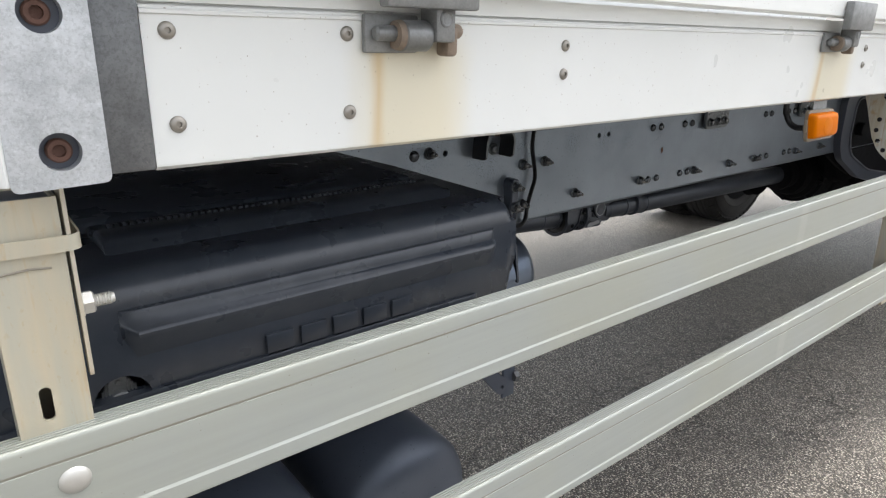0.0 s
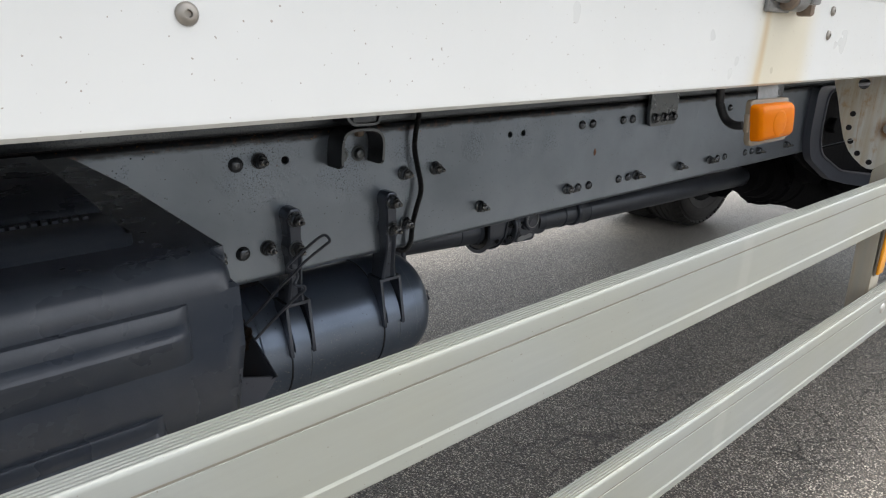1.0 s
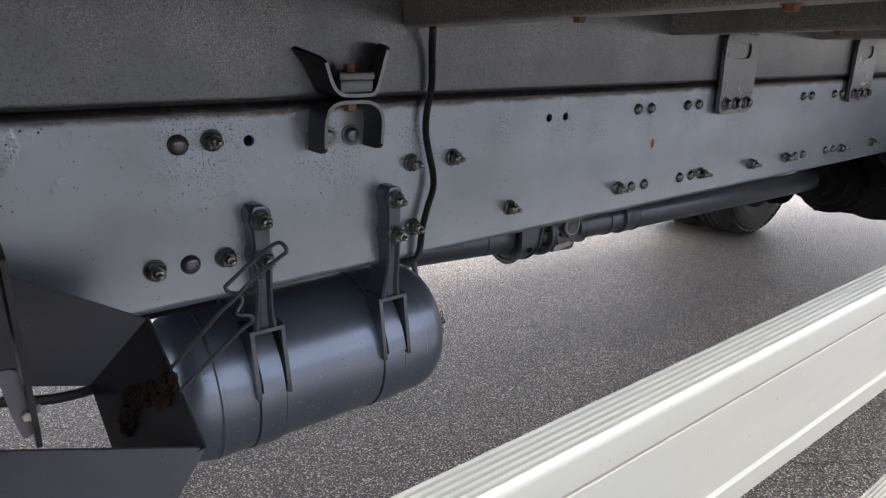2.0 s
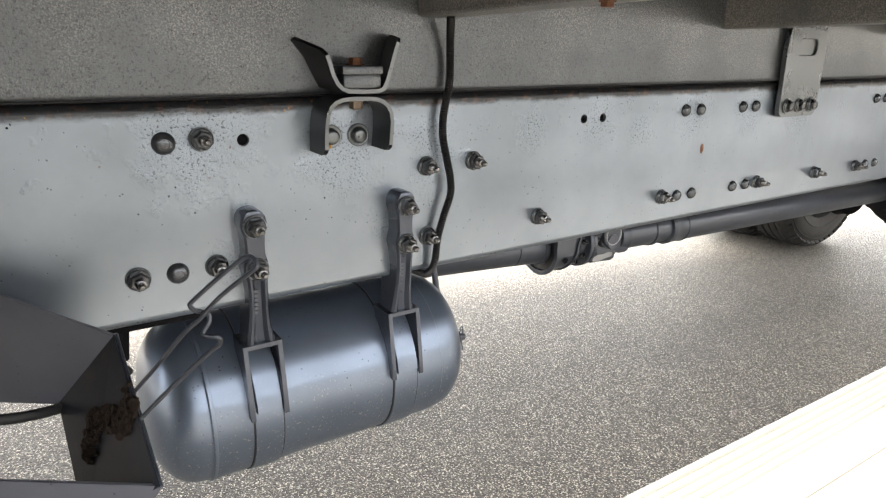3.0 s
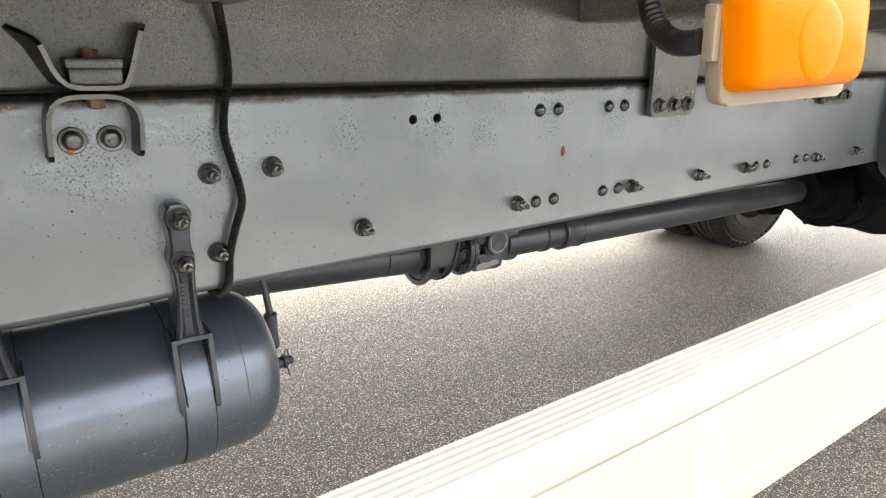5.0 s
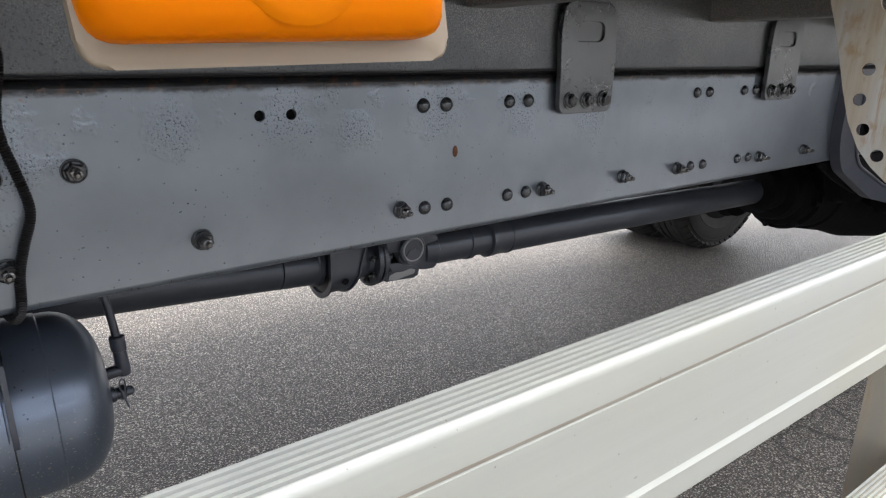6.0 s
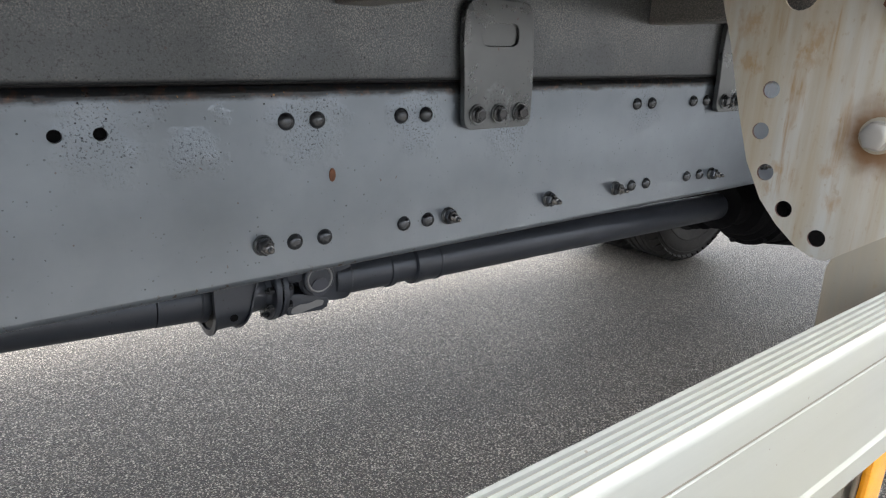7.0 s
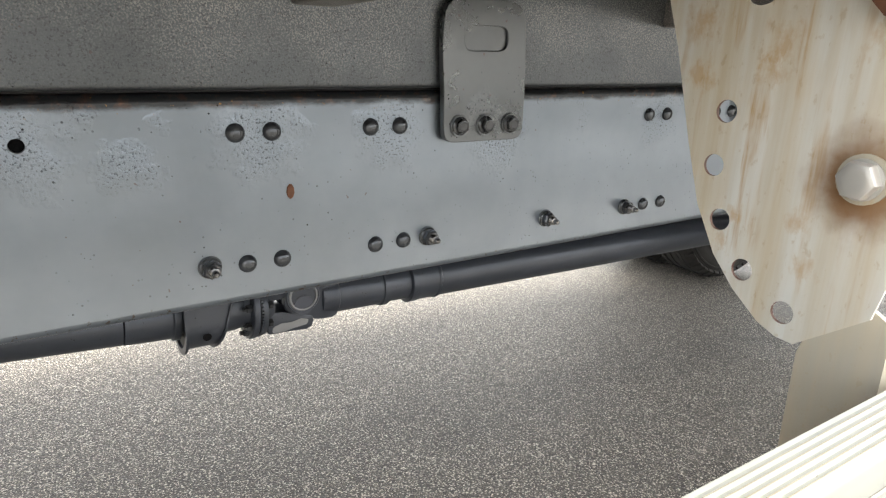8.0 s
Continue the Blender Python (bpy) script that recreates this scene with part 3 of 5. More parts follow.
# ---- bolts, nuts and rivets: built once, then shared ----
def hex_bolt_meshes(size, stud, paint=BOLT_PAINT):
    """Washer, flanged nut and stud of a bolt that points towards -y."""
    w = lathe((0, 0, 0), (0, -1, 0), [(0, size * 1.3), (0.002, size * 1.32), (0.0035, size * 1.24)], 22)
    nut = lathe((0, -0.003, 0), (0, -1, 0), [(0, size * 1.2), (0.002, size * 1.2), (0.0035, size * 1.05)], 20)
    add_lathe(nut, (0, -0.006, 0), (0, -1, 0), [(0, size * 1.08), (size * 0.72, size * 1.08), (size * 0.95, size * 0.86)], 6, 0.3)
    prof, end = [(0, size * 0.56)], size * 0.9 + stud * 0.55
    for k in range(int(end / 0.002)):
        prof += [(0.002 * k + 0.0006, size * 0.58), (0.002 * k + 0.0016, size * 0.5)]
    prof += [(end, size * 0.54), (end + 0.001, size * 0.37), (size * 0.9 + stud, size * 0.35), (size * 0.9 + stud + 0.002, size * 0.2)]
    s = lathe((0, -0.008, 0), (0, -1, 0), prof, 14)
    return finish(w, "washer", PLATE_PAINT), finish(nut, "nut", paint, 28), finish(s, "stud", STUD_PAINT)


LONG = hex_bolt_meshes(0.0125, 0.016)


def rivet_mesh(r):
    """A flat-crowned rivet with a pressed ring round its middle."""
    return finish(lathe((0, 0, 0), (0, -1, 0), [(0, r * 1.06), (0.0015, r * 1.04), (0.003, r * 0.98), (0.0062, r * 0.84), (0.0082, r * 0.6), (0.0088, r * 0.46), (0.0082, r * 0.42), (0.0086, r * 0.3), (0.0094, 0)], 22), "rivet", RIVET_PAINT, 50)


DOME = rivet_mesh(0.0125)
BIG_DOME = rivet_mesh(0.0142)


def flange_bolt_meshes():
    """A wide washer and a flanged hexagon head with a dished top."""
    w = lathe((0, 0, 0), (0, -1, 0), [(0, 0.0180), (0.0024, 0.0180), (0.0032, 0.0170), (0.0030, 0.0150)], 28)
    h = lathe((0, -0.003, 0), (0, -1, 0), [(0, 0.0148), (0.0014, 0.0146), (0.0034, 0.0118)], 24)
    add_lathe(h, (0, -0.006, 0), (0, -1, 0), [(0, 0.0116), (0.0068, 0.0116), (0.0082, 0.0102), (0.0084, 0.0085), (0.0074, 0.007), (0.0074, 0)], 6, 0.35)
    return finish(w, "washer", PLATE_PAINT), finish(h, "head", BOLT_PAINT, 28)


FLANGE_BOLT = flange_bolt_meshes()


def mount_bolt_meshes():
    """A painted-over flanged head, its edges softened by many coats."""
    w = lathe((0, 0, 0), (0, -1, 0), [(0, 0.0172), (0.0022, 0.0172), (0.003, 0.0160), (0.0024, 0.0135)], 28)
    h = lathe((0, -0.002, 0), (0, -1, 0), [(0, 0.0128), (0.0025, 0.0124), (0.0045, 0.0112), (0.0085, 0.0108), (0.0100, 0.0090), (0.0106, 0.006), (0.0108, 0)], 12)
    return finish(w, "washer", PLATE_PAINT), finish(h, "head", PLATE_PAINT, 50)


MOUNT_BOLT = mount_bolt_meshes()


def bolt(parent, x, z, kind=LONG, y=0.0, turn=0.0):
    ob = part("bolt", kind[0], None, parent, at=(x, y, z))
    ob.rotation_euler = (0, turn, 0)
    for me in kind[1:]:
        child = new(me.name, me)
        child.parent = ob
    return ob


def rivet(parent, x, z, me=DOME, y=0.0):
    return part("rivet", me, None, parent, at=(x, y, z))


# ---- chassis rail ----
WEB_LOW, WEB_TOP = 0.690, 0.987
X_FRONT, X_BACK = -2.6, 5.4


def arc(cx, cy, r, a0, a1, n=5):
    return [(cx + r * math.cos(radians(a0 + (a1 - a0) * k / n)), cy + r * math.sin(radians(a0 + (a1 - a0) * k / n))) for k in range(n + 1)]


def build_rail():
    rail = thing("chassis_rail", (0, 0.04, WEB_LOW), "grey-black painted truck frame rail with rivets and bolts", "truck frame")
    r, t = 0.012, 0.008
    bm = plate([(X_FRONT, WEB_LOW + r), (X_BACK, WEB_LOW + r), (X_BACK, WEB_TOP - r), (X_FRONT, WEB_TOP - r)],
               [ring2d(-0.64, 0.932, 0.0085), ring2d(0.0, 0.93, 0.0085), ring2d(0.05, 0.93, 0.0085)], 0.0, t, "y")
    for z, s in ((WEB_LOW, 1), (WEB_TOP, -1)):
        outer = [(r - r * math.cos(radians(a)), z + s * (r - r * math.sin(radians(a)))) for a in (0, 18, 36, 54, 72, 90)] + [(0.08, z)]
        inner = [(0.08, z + s * t), (r, z + s * t), (t, z + s * r)]
        add_prism(bm, outer + inner, X_FRONT, X_BACK, "x")
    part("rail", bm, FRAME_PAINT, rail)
    # black cups added behind the holes so that their insides look shaded
    for x, z in ((-0.64, 0.932), (0.0, 0.93), (0.05, 0.93)):
        part("dark_hole_cup", lathe((x, 0.009, z), (0, 1, 0), [(0, 0.0105), (0.06, 0.0105), (0.06, 0.0)], 16), GREASE_SHADE, rail)
    for x, z in ((-0.792, 0.758), (-0.69, 0.759), (-0.695, 0.937), (-0.347, 0.871), (-0.344, 0.752), (-0.253, 0.872), (-0.10, 0.754),
                 (0.25, 0.752), (0.602, 0.75), (0.862, 0.75), (1.076, 0.749), (1.464, 0.746), (1.724, 0.747)):
        bolt(rail, x, z, LONG, turn=x * 7)
    for x, z in ((-0.742, 0.934), (-0.742, 0.757)):
        rivet(rail, x, z, BIG_DOME)
    for x in (0.296, 0.346, 0.497, 0.547, 1.118, 1.172, 1.334, 1.39):
        rivet(rail, x, 0.934)
    for x in (0.302, 0.353, 0.505, 0.556, 1.133, 1.188, 1.353, 1.409):
        rivet(rail, x, 0.749)
    chip = lathe((0.369, -0.0006, 0.848), (0, -1, 0), [(0, 0.0098), (0.0006, 0.0088)], 9)
    bmesh.ops.scale(chip, vec=(0.62, 1, 1.15), space=Matrix.Translation((-0.369, 0, -0.848)), verts=chip.verts)
    part("rust_chip", chip, RUST, rail, "brown rust chip in the paint")
    return rail


build_rail()

# unseen far rail, added only for the shade it gives
far_rail = thing("chassis_rail", (0, 0.86, WEB_LOW), "dark painted truck frame rail beyond the propeller shaft", "truck frame")
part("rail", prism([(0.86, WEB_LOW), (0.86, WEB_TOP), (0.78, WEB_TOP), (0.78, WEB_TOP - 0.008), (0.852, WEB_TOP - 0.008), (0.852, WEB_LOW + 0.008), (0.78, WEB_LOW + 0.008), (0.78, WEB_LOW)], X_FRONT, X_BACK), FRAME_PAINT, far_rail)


def build_subframe(y, s, label):
    """The body's own long beam on top of a frame rail."""
    t = thing("subframe_beam", (0, y, 0.996), label, "truck frame")
    r = 0.009
    prof = [(y + s * 0.07, 0.9892), (y + s * r, 0.9892)] + [(y + s * (r - r * math.sin(radians(a))), 0.9892 + r - r * math.cos(radians(a))) for a in (20, 45, 70, 90)] + [(y, 1.222), (y + s * 0.07, 1.222)]
    part("beam", prism(prof, X_FRONT, X_BACK), SUB_PAINT, t)
    # dark strip fills the gap between beam and rail
    part("gap_strip", box(X_FRONT, X_BACK, min(y + s * 0.014, y + s * 0.065), max(y + s * 0.014, y + s * 0.065), 0.9872, 0.989), RUBBER, t, "thin dark strip in the gap between beam and rail")


build_subframe(-0.002, 1, "brownish grey painted body beam lying on the frame rail")
build_subframe(0.862, -1, "grey painted body beam on the far frame rail")


def build_crossbearer():
    """A pressed channel that carries the body floor."""
    t = thing("cross_bearer", (0, -0.37, 1.1), "grey painted steel channel under the body floor", "floor beam", "floor beams")
    r = 0.008
    line = [(0.062, 1.1), (r, 1.1)] + arc(r, 1.1 + r, r, 270, 180, 4)[1:-1] + [(0, 1.1 + r), (0, 1.219), (0.062, 1.219)]
    bm = prism(strip(line, -0.005), -0.742, -0.004, "y")
    for v in bm.verts:
        if v.co.z < 1.15:
            v.co.z -= 0.001 + 0.036 * v.co.y
    part("channel", bm, BEARER_PAINT, t)
    for y in (-0.36, -0.62):
        z = 1.099 - 0.036 * y
        head = lathe((0.024, y, z), (0, 0, -1), [(0, 0.0105), (0.0015, 0.0105), (0.0015, 0.008), (0.006, 0.008), (0.007, 0.0065)], 6)
        part("bolt", head, RUST, t, "rusty bolt head under the flange")
    return t


bearer = build_crossbearer()
bearer.location.x = -0.366 - 2 * 0.7435
for k in (-1, 0, 1, 2, 3, 4, 5, 6):
    copy_thing(bearer, Matrix.Translation((-0.366 + 0.7435 * k, -0.37, 1.1)))
far_bearer = copy_thing(bearer, Matrix.Translation((-0.366 - 2 * 0.7435, 1.232, 1.1)))
for k in (-1, 0, 1, 2, 3, 4, 5, 6):
    copy_thing(far_bearer, Matrix.Translation((-0.366 + 0.7435 * k, 1.232, 1.1)))

floor = thing("cargo_floor", (1.6, 0.43, 1.224), "dark underside of the truck body's plywood floor", "truck floor")
part("deck", box(-2.3, 5.5, -0.745, 1.605, 1.224, 1.262), DARK_PAINT, floor)


# ---- white drop-side body edge ----
def build_sill():
    sill = thing("side_sill", (0, -0.76, 1.12), "white painted body sill with rivets and yellow rust runs", "truck body")
    y = -0.772
    prof = [(-0.748, 1.12), (y + 0.003, 1.12), (y, 1.123), (y, 1.2395), (y - 0.002, 1.2405), (y - 0.002, 1.243), (y, 1.244), (y, 1.2462), (y + 0.006, 1.2465), (y + 0.006, 1.2485), (y, 1.2488), (y, 1.268), (-0.748, 1.268)]
    part("sill_profile", prism(prof, -1.566, 5.5), WHITE, sill)
    head = lathe((0, 0, 0), (0, -1, 0), [(0, 0.0068), (0.001, 0.0068), (0.0026, 0.0056), (0.0034, 0.0034), (0.0034, 0.0024), (0.0012, 0.002), (0.0012, 0)], 20)
    me = finish(head, "rivet", RIVET_DULL, 50)
    for x, z in ((-1.547, 1.228), (-1.546, 1.156), (-1.387, 1.228), (-1.386, 1.157), (-1.084, 1.219), (-1.084, 1.186), (-0.151, 1.186), (-0.151, 1.219), (0.85, 1.186), (0.85, 1.219)):
        part("rivet", me, None, sill, at=(x, y, z))
    return sill


build_sill()
board = thing("drop_side_board", (2.0, -0.79, 1.272), "white painted drop-side board above the sill", "truck body")
part("board", prism([(-0.772, 1.272), (-0.799, 1.272), (-0.802, 1.275), (-0.802, 2.1), (-0.772, 2.1)], -1.602, 5.5), WHITE, board)

single("corner_strip", box(-1.602, -1.5675, -0.777, -0.752, 1.122, 1.2695, bevel=0.0015), ZINC_DARK, "dark weathered zinc strip beside the white sill", "truck body")


def build_corner():
    post = thing("corner_plate", (-1.634, -0.78, 1.115), "galvanised steel corner plate with two recessed rusty bolts", "truck body")
    outline = round2d([(-1.668, 1.117), (-1.603, 1.119), (-1.6025, 2.1), (-1.668, 2.1)], 0.006)
    bm = plate(outline, [ring2d(-1.634, 1.144, 0.0138, 28), ring2d(-1.633, 1.238, 0.0138, 28), ring2d(-1.633, 1.332, 0.0138, 28)], -0.789, -0.777, "y")
    part("plate", bm, GALV, post, smooth=25)
    part("backing", box(-1.66, -1.61, -0.7765, -0.75, 1.125, 2.1), DARK_PAINT, post)
    for z in (1.144, 1.238, 1.332):
        b = lathe((-1.634, -0.777, z), (0, -1, 0), [(0, 0.0088), (0.0045, 0.0088), (0.006, 0.0075), (0.006, 0.0046), (0.002, 0.0042), (0.002, 0)], 24)
        part("socket_bolt", b, RUST_SHADE, post, "rusty hexagon socket bolt")
    lip = tube([(-1.669, -0.781, 1.122), (-1.6685, -0.781, 1.3), (-1.669, -0.781, 2.1)], 0.0075, 10)
    part("edge_bead", lip, WHITE, post, "chipped white painted edge")
    return post


build_corner()


def build_hinge():
    """A cast drop-side hinge: eye plate on the sill, pin, and the board's own half."""
    x, y = -1.372, -0.772
    h = part("hinge", box(x, x + 0.062, y - 0.008, y, 1.211, 1.2465, bevel=0.003), CAST_GREY, board, "cast grey drop-side hinge with a rusty pin")
    eye = lathe((x + 0.033, y - 0.016, 1.227), (1, 0, 0), [(0, 0.012), (0.002, 0.0145), (0.030, 0.0145), (0.033, 0.012)], 22)
    part("eye", eye, CAST_GREY, h)
    part("pin", lathe((x + 0.006, y - 0.014, 1.229), (1, 0, 0), [(0, 0.004), (0.002, 0.0068), (0.022, 0.0075), (0.082, 0.0075), (0.084, 0.006)], 16), CAST_GREY, h)
    rust = lathe((x + 0.0275, y - 0.0155, 1.2275), (1, 0, 0), [(0, 0.0128), (0.006, 0.0142)], 20)
    part("rust_ring", rust, RUST_PALE, h, "rusty ring round the pin")
    upper = box(x + 0.0, x + 0.108, y - 0.046, y - 0.0305, 1.251, 1.30, bevel=0.003)
    add_box(upper, x + 0.064, x + 0.088, y - 0.034, y - 0.006, 1.2215, 1.262, bevel=0.003)
    part("board_half", upper, CAST_GREY, h)
    part("boss", lathe((x + 0.076, y - 0.0335, 1.243), (0, -1, 0), [(0, 0.008), (0.0015, 0.008), (0.002, 0.0065), (0.001, 0.005), (0.001, 0)], 18), CAST_GREY, h)
    part("stop", lathe((x + 0.087, y - 0.014, 1.244), (1, 0, 0), [(0, 0.0065), (0.010, 0.0065), (0.012, 0.005)], 14), CAST_GREY, h)
    latch = box(x + 0.0855, x + 0.1, y - 0.024, y - 0.004, 1.208, 1.2365, bevel=0.004)
    add_lathe(latch, (x + 0.098, y - 0.014, 1.232), (1, 0, 0), [(0, 0.008), (0.009, 0.007), (0.012, 0.0045)], 14)
    part("end_cap", latch, RUST_PALE, h, "pale rusty end cap")
    return h


hinge = build_hinge()
for dx in (1.0, 2.0):
    copy_thing(hinge, Matrix.Translation(hinge.location + Vector((dx, 0, 0))))

# unseen far side, added to block light from under the body
far_side = thing("side_sill", (1.6, 1.62, 1.12), "plain white sill along the far edge of the body", "truck body")
part("sill_profile", box(-2.3, 5.5, 1.606, 1.63, 1.12, 2.1), WHITE, far_side)


# ---- side guard ----
def rail_profile(z, h, foot, b, f):
    """Extruded guard rail, by the height of its top, its back and its front; the ribs run along its top."""
    pitch = (b - f - 0.004) / 5
    out = [(b, z), (b - 0.0002, z + 0.0004)]
    for k in range(5):
        y = b - 0.0005 - pitch * k
        out += [(y, z + 0.0004), (y - pitch * 0.5, z + 0.0004), (y - pitch * 0.58, z - 0.0014), (y - pitch * 0.9, z - 0.0014)]
    out += [(f + 0.0035 - 0.0035 * math.sin(radians(a)), z - 0.0041 + 0.0045 * math.cos(radians(a))) for a in (0, 15, 30, 45, 60, 75, 90)]
    out += [(f, z - 0.0198), (f + 0.0012, z - 0.0202), (f + 0.0012, z - 0.0224), (f, z - 0.0228)]
    out += [(f, z - h + foot + 0.002), (f - 0.0010, z - h + foot), (f - 0.0016, z - h + foot - 0.001), (f - 0.0016, z - h + 0.002), (f - 0.0006, z - h), (b, z - h)]
    return out + [(b, z - h + 0.002), (f + 0.0025, z - h + 0.003), (f + 0.0025, z - 0.0085), (b, z - 0.003)]


def lean_out(bm):
    """The guard stands a few millimetres further out towards the rear."""
    for v in bm.verts:
        v.co.y -= 0.0055 * v.co.x
    return bm


def build_guard():
    for z, h, foot, b, f, label in ((0.9140, 0.1015, 0.0185, -0.7655, -0.7885, "upper pale aluminium side guard rail with ribbed top"), (0.6495, 0.1, 0.014, -0.770, -0.7935, "lower pale aluminium side guard rail with ribbed top")):
        g = thing("guard_rail", (0, -0.78, z - h), label, "side guard", "side guard rails")
        part("extrusion", lean_out(prism(rail_profile(z, h, foot, b, f), -2.1, 2.6)), ALU, g, smooth=25)
        pitch = (b - f - 0.004) / 5
        for k in range(5):
            y = b - 0.0005 - pitch * (k + 0.6)
            # thin brown strips darken the groove bottoms, so that the ribs stand out
            part("rib_groove", lean_out(box(-2.1, 2.6, y - pitch * 0.28, y, z - 0.0018, z - 0.0010)), DIRT, g)
        part("groove_dirt", lean_out(box(-2.1, 2.6, f + 0.0009, f + 0.0014, z - 0.0224, z - 0.0202)), DIRT, g, "brown dirt line in the groove")
        head = lathe((0, 0, 0), (0, -1, 0), [(0, 0.0125), (0.001, 0.0122), (0.003, 0.009), (0.004, 0.004), (0.0042, 0)], 20)
        me = finish(head, "bolt_head", ZINC_BOLT, 50)
        for x in (-1.662, 0.405):
            part("bolt_head", me, None, g, at=(x, f - 0.0055 * x, z - 0.042))


build_guard()


def build_front_post():
    p = thing("guard_post", (-1.667, -0.74, 0.5), "tea-stained steel box post of the side guard", "side guard", "side guard posts")
    bm = plate([(-1.692, 0.5), (-1.639, 0.5), (-1.639, 1.108), (-1.692, 1.108)], [slot2d(-1.670, 0.94, 0.009, 0.03)], -0.7655, -0.763, "y")
    part("front_wall", bm, POST_STEEL, p)
    part("side_wall", box(-1.692, -1.6895, -0.763, -0.705, 0.5, 1.108), POST_STEEL, p)
    part("side_wall", box(-1.6415, -1.639, -0.763, -0.705, 0.5, 1.108), POST_STEEL, p)
    part("back_wall", box(-1.6895, -1.6415, -0.7075, -0.705, 0.5, 1.108), POST_STEEL, p)
    part("cap", box(-1.6895, -1.6415, -0.763, -0.7075, 1.1, 1.104), DARK_PAINT, p)
    line = round2d([(-1.70, -0.698), (-1.70, -0.769), (-1.665, -0.7715), (-1.627, -0.7735), (-1.625, -0.698)], 0.012)
    band = prism(strip(line + [line[0]], 0.0016), 1.066, 1.0785, "z")
    part("strap", band, POST_STEEL, p, "thin steel strap round the post")
    part("side_plate", plate(round2d([(-0.768, 0.955), (-0.758, 0.955), (-0.735, 1.17), (-0.768, 1.17)], 0.004), [], -1.6365, -1.6335, "x"), STEEL_CLEAN, p)
    part("weld_seam", tube([(-1.684, -0.766, 1.053), (-1.665, -0.7662, 1.0545), (-1.65, -0.766, 1.053)], 0.0010, 6), DIRT, p)
    nut = lathe((-1.6335, -0.752, 1.014), (1, 0, 0), [(0, 0.0115), (0.0015, 0.0118), (0.002, 0.0102), (0.009, 0.0102), (0.0105, 0.0085)], 6)
    part("nut", nut, ZINC_BOLT, p, "bright zinc nut on a threaded end")
    prof = [(0.0, 0.0052)]
    for k in range(7):
        prof += [(0.0010 + 0.002 * k, 0.0056), (0.0020 + 0.002 * k, 0.0048)]
    part("thread", lathe((-1.624, -0.752, 1.014), (1, 0, 0), prof + [(0.0165, 0.004)], 14), ZINC_BOLT, p)
    return p


build_front_post()


def build_rear_post():
    p = thing("guard_post", (0.40, -0.735, 0.5), "tea-stained steel guard post with a round-edged swing plate", "side guard", "side guard posts")
    outline = [(-0.60, 1.118), (-0.612, 1.083), (-0.622, 1.057), (-0.638, 1.006), (-0.650, 0.972), (-0.665, 0.946), (-0.680, 0.930), (-0.697, 0.917), (-0.708, 0.9125), (-0.718, 0.912), (-0.750, 0.938), (-0.757, 0.975), (-0.757, 1.118)]
    spots = ((-0.659, 1.0245), (-0.6565, 0.995), (-0.6655, 0.966), (-0.6835, 0.942), (-0.7095, 0.9265))
    holes = [ring2d(y, z, 0.0061, 22) for y, z in spots] + [ring2d(-0.668, 1.089, 0.0115, 24)]
    sheet = part("swing_plate", plate(outline, holes, 0.366, 0.368, "x"), STEEL_TEA, p, smooth=20)
    # the cut walls of the holes are painted dark for the shade inside
    sheet.data.materials.append(RUST_SHADE)
    for f in sheet.data.polygons:
        if abs(f.normal.x) < 0.5:
            if any(math.hypot(f.center.y - y, f.center.z - z) < 0.0075 for y, z in spots):
                f.material_index = 1
    prof = [(-0.717, 0.905), (-0.727, 0.5), (-0.7675, 0.5), (-0.757, 0.935), (-0.748, 0.940), (-0.719, 0.9125)]
    bm = prism(prof, 0.374, 0.377, "x")
    add_prism(bm, [(-0.757, 0.93), (-0.7675, 0.5), (-0.765, 0.5), (-0.7545, 0.93)], 0.377, 0.432, "x")
    part("leg", bm, STEEL_CLEAN, p)
    part("leg_back", prism([(-0.717, 0.905), (-0.727, 0.5), (-0.7295, 0.5), (-0.7195, 0.905)], 0.377, 0.432), STEEL_CLEAN, p)
    w = lathe((0.366, -0.7335, 1.0015), (-1, 0, 0), [(0, 0.0118), (0.0015, 0.0118)], 24)
    part("washer", w, STEEL_CLEAN, p, "rust-ringed washer")
    h = lathe((0.364, -0.7335, 1.0015), (-1, 0, 0), [(0, 0.0098), (0.001, 0.0098)], 24)
    add_lathe(h, (0.363, -0.7335, 1.0015), (-1, 0, 0), [(0, 0.0093), (0.0048, 0.0093), (0.006, 0.0086), (0.0066, 0.0072), (0.0068, 0.005), (0.0066, 0)], 6, 0.7)
    part("bolt_head", h, ZINC_BOLT, p, "bright hexagon bolt head")
    part("pivot_nut", lathe((0.366, -0.733, 1.083), (-1, 0, 0), [(0, 0.012), (0.008, 0.012), (0.009, 0.01)], 6), RUST, p, "dark rusty nut")
    return p


rear_post = build_rear_post()
rear_post.location += Vector((0.009, -0.0025, 0.004))


def build_reflector():
    r = thing("side_reflector", (0.42, -0.77, 0.69), "slim amber side reflector on the guard post", "reflector")
    part("backing", box(0.383, 0.421, -0.7715, -0.7685, 0.682, 0.803, bevel=0.001), LAMP_BASE, r)
    part("lens", box(0.385, 0.419, -0.778, -0.7715, 0.685, 0.80, bevel=0.003), REFLECTOR, r)


build_reflector()


